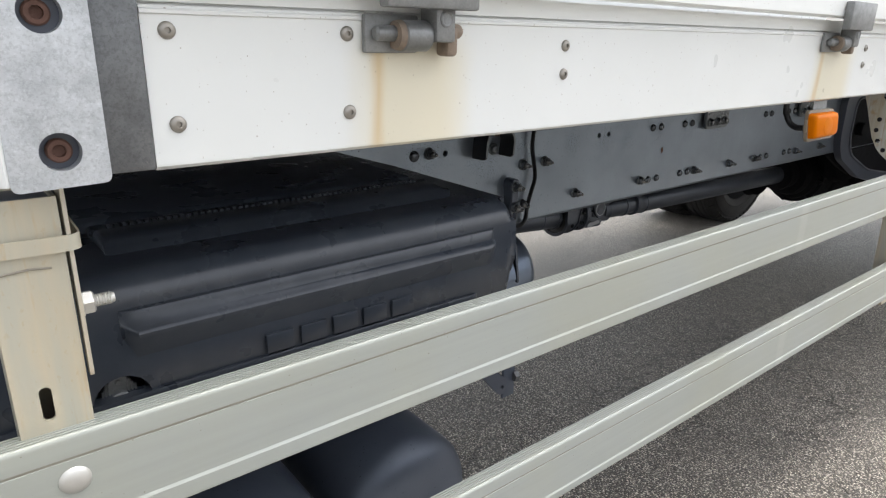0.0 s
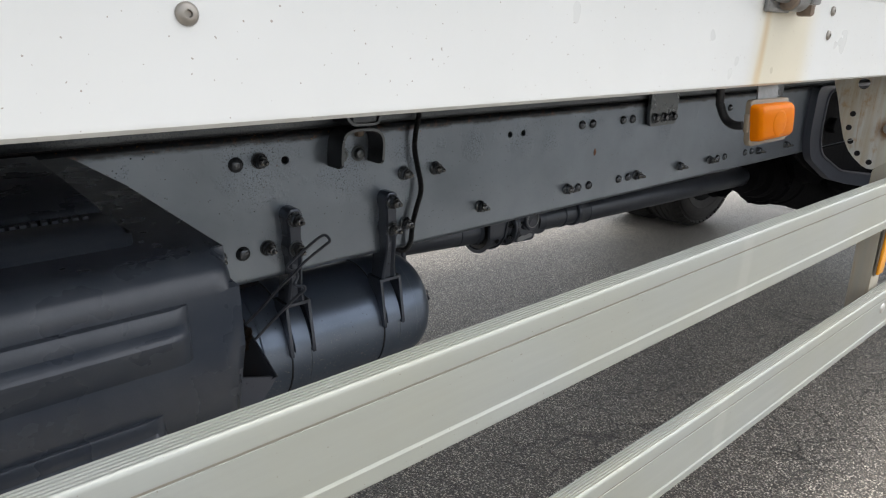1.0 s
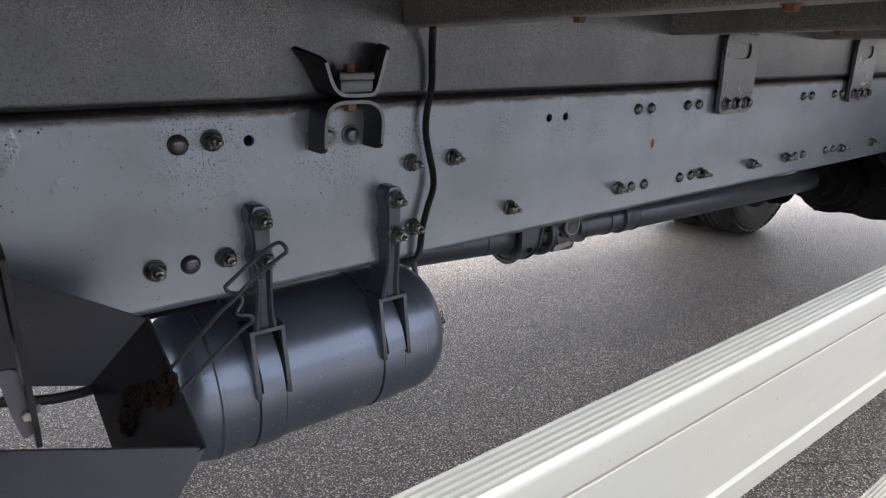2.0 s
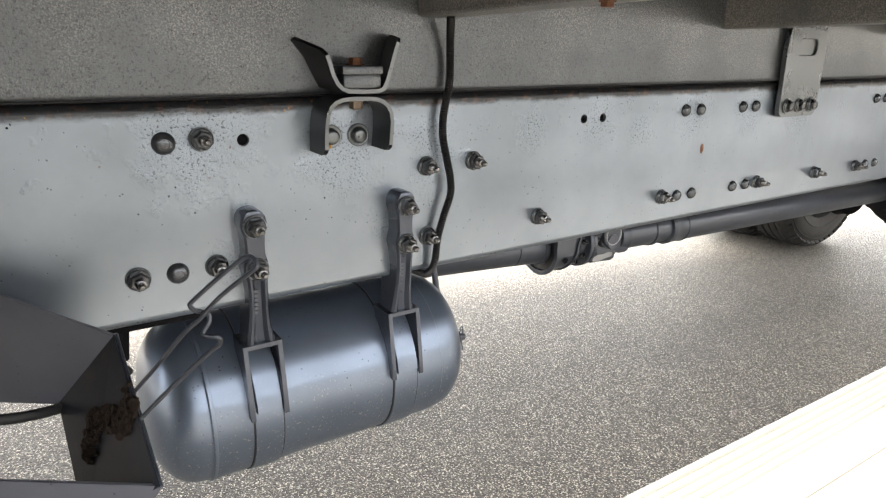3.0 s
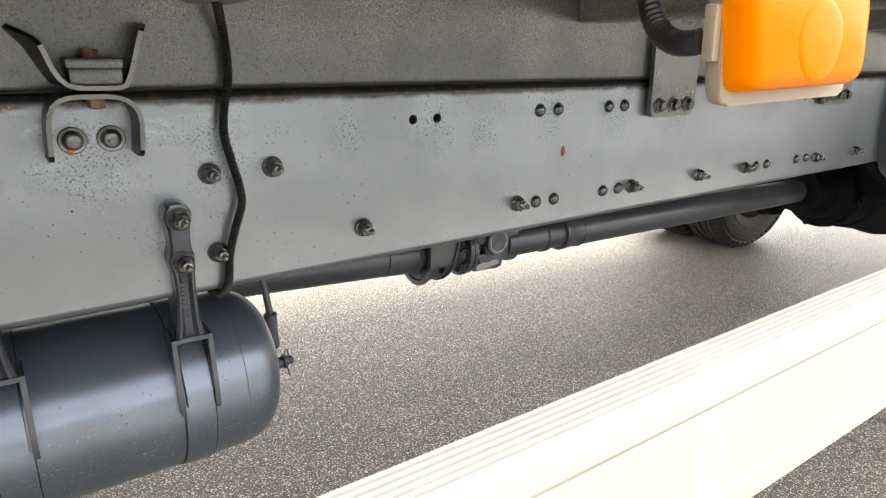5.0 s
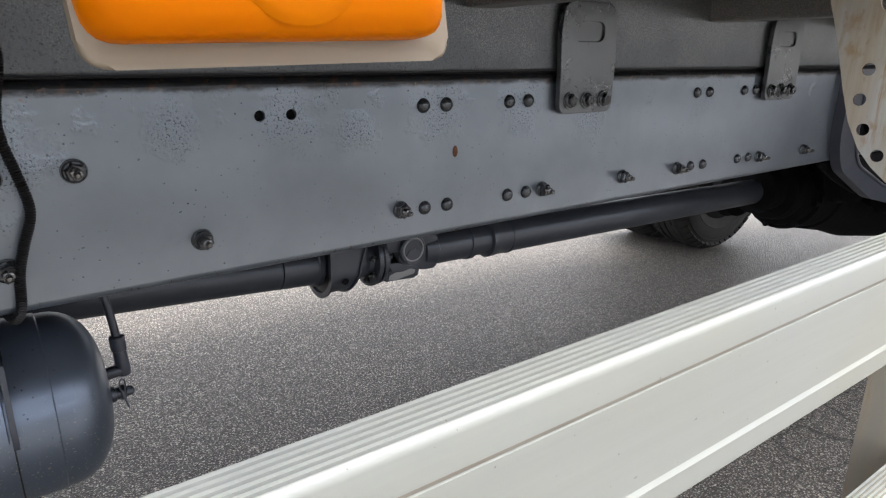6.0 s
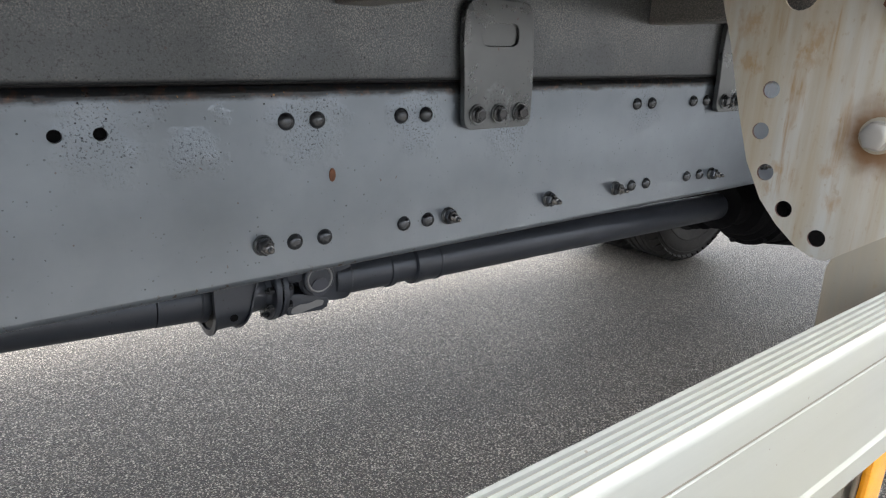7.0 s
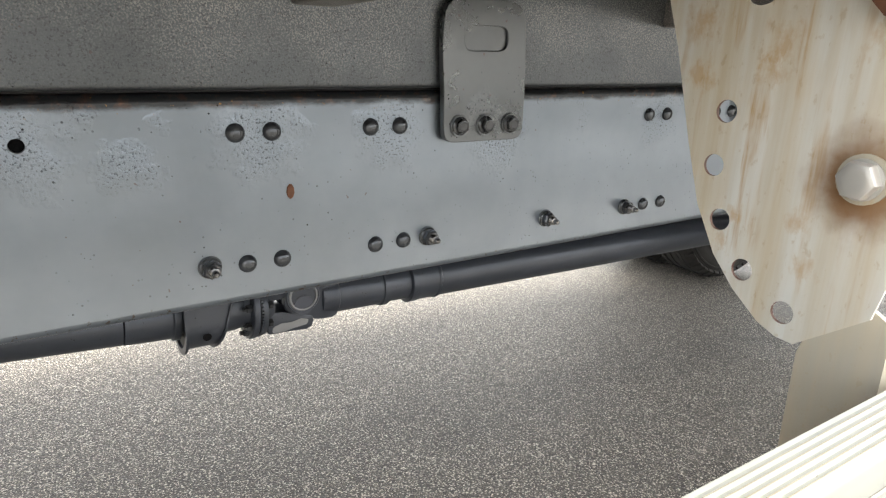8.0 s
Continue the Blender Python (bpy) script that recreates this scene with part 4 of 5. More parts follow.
# ---- amber side marker lamp ----
def build_marker():
    l = thing("side_marker_lamp", (-0.31, -0.77, 1.04), "square amber side marker lamp on a bent bracket", "marker lamp")

    def askew(bm):
        """The lamp hangs a little askew: its free end out, its top back."""
        for v in bm.verts:
            v.co.x += 0.012
            v.co.z -= 0.003
            v.co.y += 0.0095 - 0.06 * (v.co.x + 0.29) + 0.06 * (v.co.z - 1.0475)
        return bm

    base = prism(round2d([(-0.345, 1.0415), (-0.2395, 1.0445), (-0.247, 1.1035), (-0.350, 1.1035)], 0.007), -0.7775, -0.770, "y", bevel=0.0015)
    part("base", askew(base), LAMP_BASE, l, "yellowed plastic lamp base")
    lens = bmesh.new()
    loops = []
    for y, grow, r in ((-0.777, 0.0, 0.008), (-0.786, -0.001, 0.009), (-0.790, -0.0035, 0.010), (-0.7915, -0.008, 0.010)):
        out = [(-0.3440 - grow, 1.0475 - grow), (-0.2470 + grow, 1.0505 - grow), (-0.2500 + grow, 1.0985 + grow), (-0.3510 - grow, 1.0980 + grow)]
        loops.append([lens.verts.new((p, y, q)) for p, q in round2d(out, r)])
    for p, q in zip(loops, loops[1:]):
        for k in range(len(p)):
            lens.faces.new((p[k], p[(k + 1) % len(p)], q[(k + 1) % len(p)], q[k]))
    lens.faces.new(loops[0])
    lens.faces.new(loops[-1])
    lamp = part("lens", askew(lens), AMBER, l, smooth=50)
    part("bulb_dome", askew(lathe((-0.295, -0.7913, 1.0715), (0, -1, 0), [(0, 0.0185), (0.0004, 0.0180), (0.0008, 0.0150), (0.0011, 0.009), (0.0012, 0)], 28)), AMBER, lamp, smooth=60)
    part("bracket", askew(prism(strip([(-0.769, 1.05), (-0.769, 1.115), (-0.766, 1.13), (-0.758, 1.15)], 0.002), -0.322, -0.268)), CAST_GREY, l)
    part("connector", askew(box(-0.3525, -0.3480, -0.777, -0.771, 1.061, 1.085, bevel=0.0008)), LAMP_BASE, l)
    line = [(-0.338, -0.7555, 1.0665), (-0.3385, -0.750, 1.0655), (-0.3365, -0.740, 1.066), (-0.332, -0.727, 1.072), (-0.3295, -0.717, 1.087), (-0.329, -0.713, 1.105), (-0.329, -0.708, 1.218)]
    part("conduit", tube(even(curve(line, 12), 0.0016), 0.0060, 12, ribs=0.0005), SLEEVE, l, "black corrugated cable sleeve")
    return l


build_marker()


# ---- body mounting bracket, two halves ----
def build_mount():
    m = thing("body_mount", (-0.49, -0.03, 0.91), "dark forged body mount bolted to rail and beam", "bracket")
    low = [(-0.5447, 0.910), (-0.5442, 0.934), (-0.5425, 0.9546), (-0.5400, 0.968), (-0.5350, 0.978), (-0.5270, 0.9850), (-0.517, 0.9885), (-0.505, 0.9898), (-0.474, 0.9895), (-0.462, 0.9880), (-0.4515, 0.9840), (-0.4430, 0.9770), (-0.4380, 0.9670), (-0.4360, 0.954), (-0.4375, 0.9340), (-0.4400, 0.910)]
    # the upper bow opens towards the beam, its wings flaring as they go back
    front = [(-0.5405, 1.050), (-0.5355, 1.0370), (-0.5297, 1.0182), (-0.5235, 1.0060), (-0.515, 0.9980), (-0.5044, 0.9945), (-0.480, 0.9935), (-0.4575, 0.9937), (-0.4490, 0.9972), (-0.4425, 1.0095), (-0.4355, 1.0303), (-0.4290, 1.0509), (-0.4225, 1.068)]
    back = [(-0.5705, 1.067), (-0.5620, 1.057), (-0.5495, 1.042), (-0.5375, 1.017), (-0.5280, 1.000), (-0.505, 0.9925), (-0.480, 0.9925), (-0.450, 0.9925), (-0.437, 0.998), (-0.430, 1.014), (-0.424, 1.034), (-0.418, 1.052), (-0.410, 1.072)]

    def bow(name, near, far, thick, rows, mat, label=""):
        """A bent flat bar whose ends are rounded off towards the near edge.
        rows: y, share of the far line, how far the ends draw back."""
        bm = bmesh.new()
        skins = []
        for line_a, line_b in ((near, far), tuple(strip(q, thick)[len(q):][::-1] for q in (near, far))):
            skin = []
            for y, f, draw in rows:
                pts = [Vector(a).lerp(Vector(b), f) for a, b in zip(line_a, line_b)]
                pts[0] += (pts[1] - pts[0]).normalized() * draw
                pts[-1] += (pts[-2] - pts[-1]).normalized() * draw
                skin.append([bm.verts.new((p.x, y, p.y)) for p in pts])
            skins.append(skin)
        loops = skins[0] + skins[1][::-1]
        for a, b in zip(loops, loops[1:] + loops[:1]):
            for k in range(len(near) - 1):
                bm.faces.new((a[k], a[k + 1], b[k + 1], b[k]))
        for k in (0, -1):
            bm.faces.new([row[k] for row in loops])
        return part(name, bm, mat, m, label, smooth=50)

    bow("lower_bow", low, low, -0.0055, ((-0.055, 0, 0.009), (-0.053, 0, 0.005), (-0.048, 0, 0.0015), (-0.042, 0, 0), (0.0, 0, 0)), MOUNT_PAINT)
    bow("upper_bow", front, back, 0.0055, ((-0.052, 0.0, 0.006), (-0.05, 0.04, 0.003), (-0.045, 0.14, 0), (-0.02, 0.6, 0), (-0.008, 0.88, 0.001), (-0.002, 1.0, 0.006)), MOUNT_PAINT)
    # paler front strips put the edge highlight, along with wear, into colour
    bow("worn_lit_edge", low, low, -0.0055, ((-0.0558, 0, 0.0095), (-0.0551, 0, 0.009)), PLATE_PAINT, "worn edge with its highlight painted in")
    bow("worn_lit_edge", front, front, 0.0055, ((-0.0528, 0, 0.0065), (-0.0521, 0, 0.006)), PLATE_PAINT, "worn edge with its highlight painted in")
    block = box(-0.511, -0.453, -0.05, -0.012, 0.9995, 1.020, bevel=0.003)
    add_box(block, -0.513, -0.4515, -0.052, -0.01, 1.0195, 1.031, bevel=0.002)
    part("rubber_block", block, SUB_PAINT, m, "grey painted rubber block")
    part("top_nut", lathe((-0.484, -0.03, 1.031), (0, 0, 1), [(0, 0.013), (0.002, 0.013), (0.002, 0.0095), (0.01, 0.0095)], 6), RUST, m, "rusty nut")
    part("lower_nut", lathe((-0.484, -0.03, 0.984), (0, 0, -1), [(0, 0.0135), (0.002, 0.0135), (0.003, 0.010), (0.012, 0.010), (0.014, 0.006)], 6), RUST_PALE, m, "rusty nut")
    bolt(m, -0.5125, 0.929, MOUNT_BOLT)
    bolt(m, -0.468, 0.929, MOUNT_BOLT, turn=0.5)
    dab = lathe((-0.5165, -0.0035, 0.9155), (0, -1, 0), [(0, 0.0045), (0.001, 0.004), (0.0014, 0)], 9)
    part("paint_dab", dab, DAB, m, "yellow inspection paint dab")
    return m


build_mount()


# ---- fish plates that tie beam and rail ----
def build_fishplate():
    f = thing("fish_plate", (0.70, -0.01, 0.905), "grey painted steel tie plate with three bolts", "bracket", "tie plates")
    outline = round2d([(0.614, 0.99), (0.617, 0.9055), (0.777, 0.9055), (0.776, 0.99)], 0.022)[6:18] + [(0.776, 0.99), (0.7725, 1.05)]
    outline += round2d([(0.7725, 1.05), (0.766, 1.123), (0.612, 1.123), (0.6085, 1.05)], 0.036)[6:18] + [(0.6095, 1.05), (0.614, 0.99)]
    slot = round2d([(0.650, 1.047), (0.734, 1.048), (0.734, 1.085), (0.650, 1.084)], 0.017)
    bm = plate(outline, [slot], -0.018, -0.0065, "y")
    rim = [e for e in bm.edges if all(abs(v.co.y + 0.018) < 1e-6 for v in e.verts) and any(abs(f.normal.y) < 0.5 for f in (bm.normal_update() or e.link_faces))]
    bmesh.ops.bevel(bm, geom=rim, offset=0.0014, segments=2, profile=0.5, affect="EDGES")
    part("plate", bm, PLATE_PAINT, f, smooth=20)
    part("slot_floor", box(0.648, 0.736, -0.013, -0.0066, 1.045, 1.087), PLATE_PAINT, f)
    part("spacer", box(0.632, 0.77, -0.0062, -0.0005, 0.915, 0.985), DARK_PAINT, f)
    for x in (0.6455, 0.6955, 0.7475):
        bolt(f, x, 0.932, FLANGE_BOLT, y=-0.018, turn=x * 9)
    return f


fish = build_fishplate()
for x in (1.494,):
    copy_thing(fish, Matrix.Translation((x, -0.01, 0.905)))

cable_line = [(-0.330, -0.038, 1.102), (-0.320, -0.022, 1.07), (-0.315, -0.016, 1.03), (-0.316, -0.016, 1.0), (-0.325, -0.016, 0.958), (-0.3265, -0.016, 0.924), (-0.319, -0.016, 0.888), (-0.311, -0.018, 0.851), (-0.310, -0.018, 0.823), (-0.322, -0.017, 0.787), (-0.332, -0.016, 0.75), (-0.337, -0.014, 0.705), (-0.345, 0.0, 0.684), (-0.352, 0.03, 0.682)]
single("cable_sleeve", tube(even(curve(cable_line, 8), 0.0017), 0.0068, 10, ribs=0.0012), SLEEVE, "black corrugated cable sleeve hanging along the rail", "cable")


# ---- air tank below the rail ----
TY, TZ, TR = 0.1136, 0.5006, 0.1372


def build_tank(name, label, x0, x1, y, z, r):
    t = thing(name, ((x0 + x1) / 2, y, z - r), label, "air tank")
    d = 0.07
    prof = [(0, 0.0)]
    for k in range(1, 11):
        a = radians(90 * k / 10)
        prof.append((d * (1 - math.cos(a)), r * 0.985 * math.sin(a) ** 0.67))
    length = x1 - x0
    prof += [(d + 0.010, r * 0.985), (d + 0.012, r), (length - d - 0.012, r), (length - d - 0.010, r * 0.985)]
    prof += [(length - a, b) for a, b in reversed(prof[:11])]
    part("shell", lathe((x0, y, z), (1, 0, 0), prof, 64), TANK_PAINT, t, smooth=30)
    return t


tank = build_tank("air_tank", "dark grey painted steel air tank slung under the frame rail", -0.800, -0.240, TY, TZ, TR)
part("seam_bead", lathe((-0.724, TY, TZ), (1, 0, 0), [(0, TR), (0.002, TR + 0.0014), (0.005, TR + 0.0012), (0.007, TR)], 64), TANK_PAINT, tank)


def add_drain():
    DY, DZ = 0.07, 0.503
    v = lathe((-0.262, DY, DZ), (1, 0, 0), [(0, 0.0145), (0.012, 0.0145), (0.026, 0.012), (0.027, 0.0095), (0.033, 0.0095), (0.034, 0.0125), (0.040, 0.0125), (0.042, 0.008), (0.050, 0.0075), (0.053, 0.005)], 16)
    drain = part("drain_valve", v, SHAFT_PAINT, tank)
    ring = [(-0.226, DY - 0.013 + 0.002 * math.cos(a), DZ + 0.019 + 0.011 * math.sin(a)) for a in (2 * math.pi * k / 18 for k in range(18))]
    ring = [(q[0] + 0.0045 * math.cos(2 * math.pi * k / 18), q[1], q[2]) for k, q in enumerate(ring)]
    part("pull_ring", tube(ring, 0.0012, 6, closed=True), DARK_PAINT, drain)
    part("pin", rod((-0.228, DY - 0.0135, DZ + 0.008), (-0.221, DY - 0.0135, DZ - 0.022), 0.0014, 6), DARK_PAINT, drain)


add_drain()


def build_hanger(x, shift):
    """A cast arm bolted to the rail with a two-pronged saddle on the tank."""
    h = thing("tank_hanger", (x, -0.02, 0.60), "cast steel air tank hanger with two bolts", "bracket", "tank hangers")
    # arm, standing off the rail's face and sweeping out over the tank
    path = [(-0.029, 0.8405, 0.003), (-0.0315, 0.8392, 0.0085), (-0.033, 0.836, 0.0132), (-0.033, 0.830, 0.0170), (-0.033, 0.821, 0.0188), (-0.033, 0.812, 0.0172), (-0.033, 0.804, 0.0150), (-0.033, 0.789, 0.0138), (-0.033, 0.774, 0.0138), (-0.033, 0.767, 0.0160), (-0.033, 0.756, 0.0180), (-0.0325, 0.745, 0.0162), (-0.031, 0.735, 0.0146), (-0.0285, 0.713, 0.0138), (-0.0245, 0.688, 0.0142), (-0.019, 0.66, 0.0166), (-0.0165, 0.645, 0.0188), (-0.0155, 0.630, 0.0215)]
    bm = bmesh.new()
    rings = []
    for k, (y, z, w) in enumerate(path):
        c = x + shift * max(0, k - 10) / 7
        rim = 0.0065 if k > 11 else 0.0004
        back = 0.0 if z > 0.70 else 0.03
        ring = [(c - w, back), (c - w, y + 0.004), (c - w * 0.8, y), (c - w * 0.6, y), (c - w * 0.3, y + rim), (c + w * 0.3, y + rim), (c + w * 0.6, y), (c + w * 0.8, y), (c + w, y + 0.004), (c + w, back)]
        rings.append([bm.verts.new((p, q, z)) for p, q in ring])
    for a, b in zip(rings, rings[1:]):
        for k in range(10):
            j = (k + 1) % 10
            bm.faces.new((a[k], a[j], b[j], b[k]))
    bm.faces.new(rings[0])
    bm.faces.new(rings[-1][::-1])
    part("arm", bm, HANGER_PAINT, h, smooth=32)
    bolt(h, x, 0.818, LONG, y=-0.0325)
    bolt(h, x, 0.756, LONG, y=-0.0325, turn=0.4)
    # cast lettering too worn to read: plain bars
    marks = bmesh.new()
    for k in range(6):
        add_box(marks, x - 0.007, x, -0.0275 + 0.0012 * k, -0.02 + 0.0012 * k, 0.718 - 0.007 * k, 0.7225 - 0.007 * k)
    part("cast_marks", marks, HANGER_PAINT, h)
    # saddle: two prongs that hug the shell and a bar across their top
    s = bmesh.new()
    xc, half, t = x + shift, 0.0295, 0.0068

    a0, a1 = math.asin((0.517 - TZ) / TR), math.asin((0.61 - TZ) / TR)
    shell = [(TY - (TR + 0.0004) * math.cos(a0 + (a1 - a0) * k / 8), TZ + (TR + 0.0004) * math.sin(a0 + (a1 - a0) * k / 8)) for k in range(9)]
    fin = [(-0.018, 0.632), (-0.023, 0.60), (-0.0305, 0.55), (-0.0345, 0.519), (-0.0335, 0.515)] + shell + [(0.035, 0.632)]
    for sx in (xc - half, xc + half - t):
        add_prism(s, fin, sx, sx + t, "x")
    add_box(s, xc - half + t, xc + half - t, -0.018, 0.035, 0.625, 0.632)
    part("saddle", s, HANGER_PAINT, h, smooth=30)
    ring = lathe((xc - 0.022, TY, TZ), (1, 0, 0), [(0, TR + 0.0002), (0.0002, TR + 0.0034), (0.044, TR + 0.0034), (0.0442, TR + 0.0002)], 64)
    part("strap", ring, TANK_PAINT, h)
    part("liner", lathe((xc - 0.0242, TY, TZ), (1, 0, 0), [(0, TR + 0.0002), (0.0001, TR + 0.0014), (0.0484, TR + 0.0014), (0.0485, TR + 0.0002)], 64), RUBBER, h, "black rubber strap liner")
    pad = bmesh.new()
    rows = []
    for k in range(9):
        a = math.asin((0.524 - TZ) / TR) + (a1 - math.asin((0.524 - TZ) / TR)) * k / 8
        rows.append([pad.verts.new((px, TY - rr * math.cos(a), TZ + rr * math.sin(a))) for px, rr in ((xc - 0.0195, TR + 0.003), (xc - 0.0185, TR + 0.0125), (xc + 0.0185, TR + 0.0125), (xc + 0.0195, TR + 0.003))])
    for p, q in zip(rows, rows[1:]):
        for k in range(4):
            pad.faces.new((p[k], p[(k + 1) % 4], q[(k + 1) % 4], q[k]))
    pad.faces.new(rows[0])
    pad.faces.new(rows[-1][::-1])
    part("pad", pad, TANK_PAINT, h, smooth=30)
    return h


build_hanger(-0.643, 0.004)
build_hanger(-0.403, 0.005)

air_line = thing("air_line", (-0.21, 0.172, 0.48), "dark plastic air hose with an elbow fitting", "hose")
part("hose", tube(curve([(-0.230, 0.19, 0.72), (-0.222, 0.185, 0.65), (-0.214, 0.178, 0.60), (-0.209, 0.172, 0.548)], 6), 0.0068, 12), SHAFT_PAINT, air_line)
elbow = lathe((-0.2095, 0.172, 0.556), (0.06, 0.0, -1), [(0, 0.0085), (0.002, 0.0125), (0.026, 0.0125), (0.028, 0.0105), (0.04, 0.0112), (0.066, 0.0118), (0.074, 0.010), (0.076, 0.004)], 16)
part("elbow", elbow, DARK_PAINT, air_line)
part("fitting", rod((-0.205, 0.172, 0.492), (-0.262, 0.165, 0.49), 0.0105, 12, 0.001), SHAFT_PAINT, air_line)


# ---- bent wire hook and the carrier bracket beside the tank ----
loop = [(-0.834, -0.203, 0.704), (-0.81, -0.228, 0.742), (-0.785, -0.252, 0.782), (-0.771, -0.262, 0.798), (-0.752, -0.275, 0.823), (-0.727, -0.295, 0.850), (-0.7205, -0.299, 0.857), (-0.7225, -0.291, 0.8645), (-0.731, -0.284, 0.861), (-0.755, -0.270, 0.838), (-0.774, -0.261, 0.819), (-0.778, -0.259, 0.8135), (-0.773, -0.258, 0.806), (-0.762, -0.258, 0.801), (-0.762, -0.262, 0.793), (-0.770, -0.266, 0.784), (-0.766, -0.270, 0.781), (-0.757, -0.274, 0.7795), (-0.756, -0.272, 0.771), (-0.766, -0.265, 0.761), (-0.80, -0.250, 0.726), (-0.834, -0.240, 0.692)]
single("wire_hook", tube(curve(loop, 5), 0.0024, 8), SHAFT_PAINT, "bent steel wire hook welded to the carrier bracket", "hook")


def build_carrier():
    c = thing("battery_carrier", (-0.9, -0.2, 0.55), "dark folded steel carrier with rusted welds", "bracket")
    run = Vector((-0.83, 0.56, 0))
    top, low, nose = Vector((-0.837, -0.139, 0.746)), Vector((-0.901, -0.077, 0.647)), Vector((-0.83, -0.306, 0.652))
    heel, foot = Vector((-0.895, -0.215, 0.555)), Vector((-0.872, -0.28, 0.565))

    def sheet(points, t=0.004):
        bm = bmesh.new()
        f = bm.faces.new([bm.verts.new(p) for p in points])
        f.normal_update()
        bmesh.ops.solidify(bm, geom=[f], thickness=t)
        return bm
    part("back_wall", sheet([top, low, low + run * 0.075, low + run * 0.2 + Vector((0, 0, 0.09)), top + run * 0.2 + Vector((0, 0, 0.075))]), CARRIER_PAINT, c)
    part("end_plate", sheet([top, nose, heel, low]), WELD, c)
    # bead added for the fold's highlight, paler rod for the plate's light edge
    part("fold", tube([top, top.lerp(low, 0.5), low], 0.0028, 8), CARRIER_PAINT, c, "rounded fold bead added for its highlight")
    part("cut_edge", tube([top, top.lerp(nose, 0.5), nose], 0.0016, 8), SHAFT_PAINT, c, "paler rod along the cut edge")
    part("front_wall", sheet([nose, nose + run * 0.5, foot + run * 0.5, foot]), CARRIER_PAINT, c)
    w = bmesh.new()
    rnd = random.Random(5)
    across, down = Vector((0.02, -0.165, -0.09)).normalized(), Vector((-0.06, 0.06, -0.095)).normalized()
    face = across.cross(down).normalized()
    if face.x < 0:
        face = -face
    for k in range(140):
        s = k / 139
        p = Vector((-0.836, -0.215, 0.708)) + across * (0.014 * math.sin(7 * s) + rnd.uniform(-0.016, 0.016)) + down * (0.108 * s + rnd.uniform(-0.006, 0.006))
        r = rnd.uniform(0.0022, 0.006)
        add_lathe(w, p - face * 0.003, face + across * rnd.uniform(-0.6, 0.6) + down * rnd.uniform(-0.4, 0.4), [(0, r), (0.003, r * rnd.uniform(0.8, 1.05)), (0.0055, r * rnd.uniform(0.4, 0.7)), (0.0065, 0)], 7, rnd.random())
    tagged(part("weld", w, SCALE, c, "lumpy rusted weld", smooth=60), kind="stuff")
    return c


build_carrier()


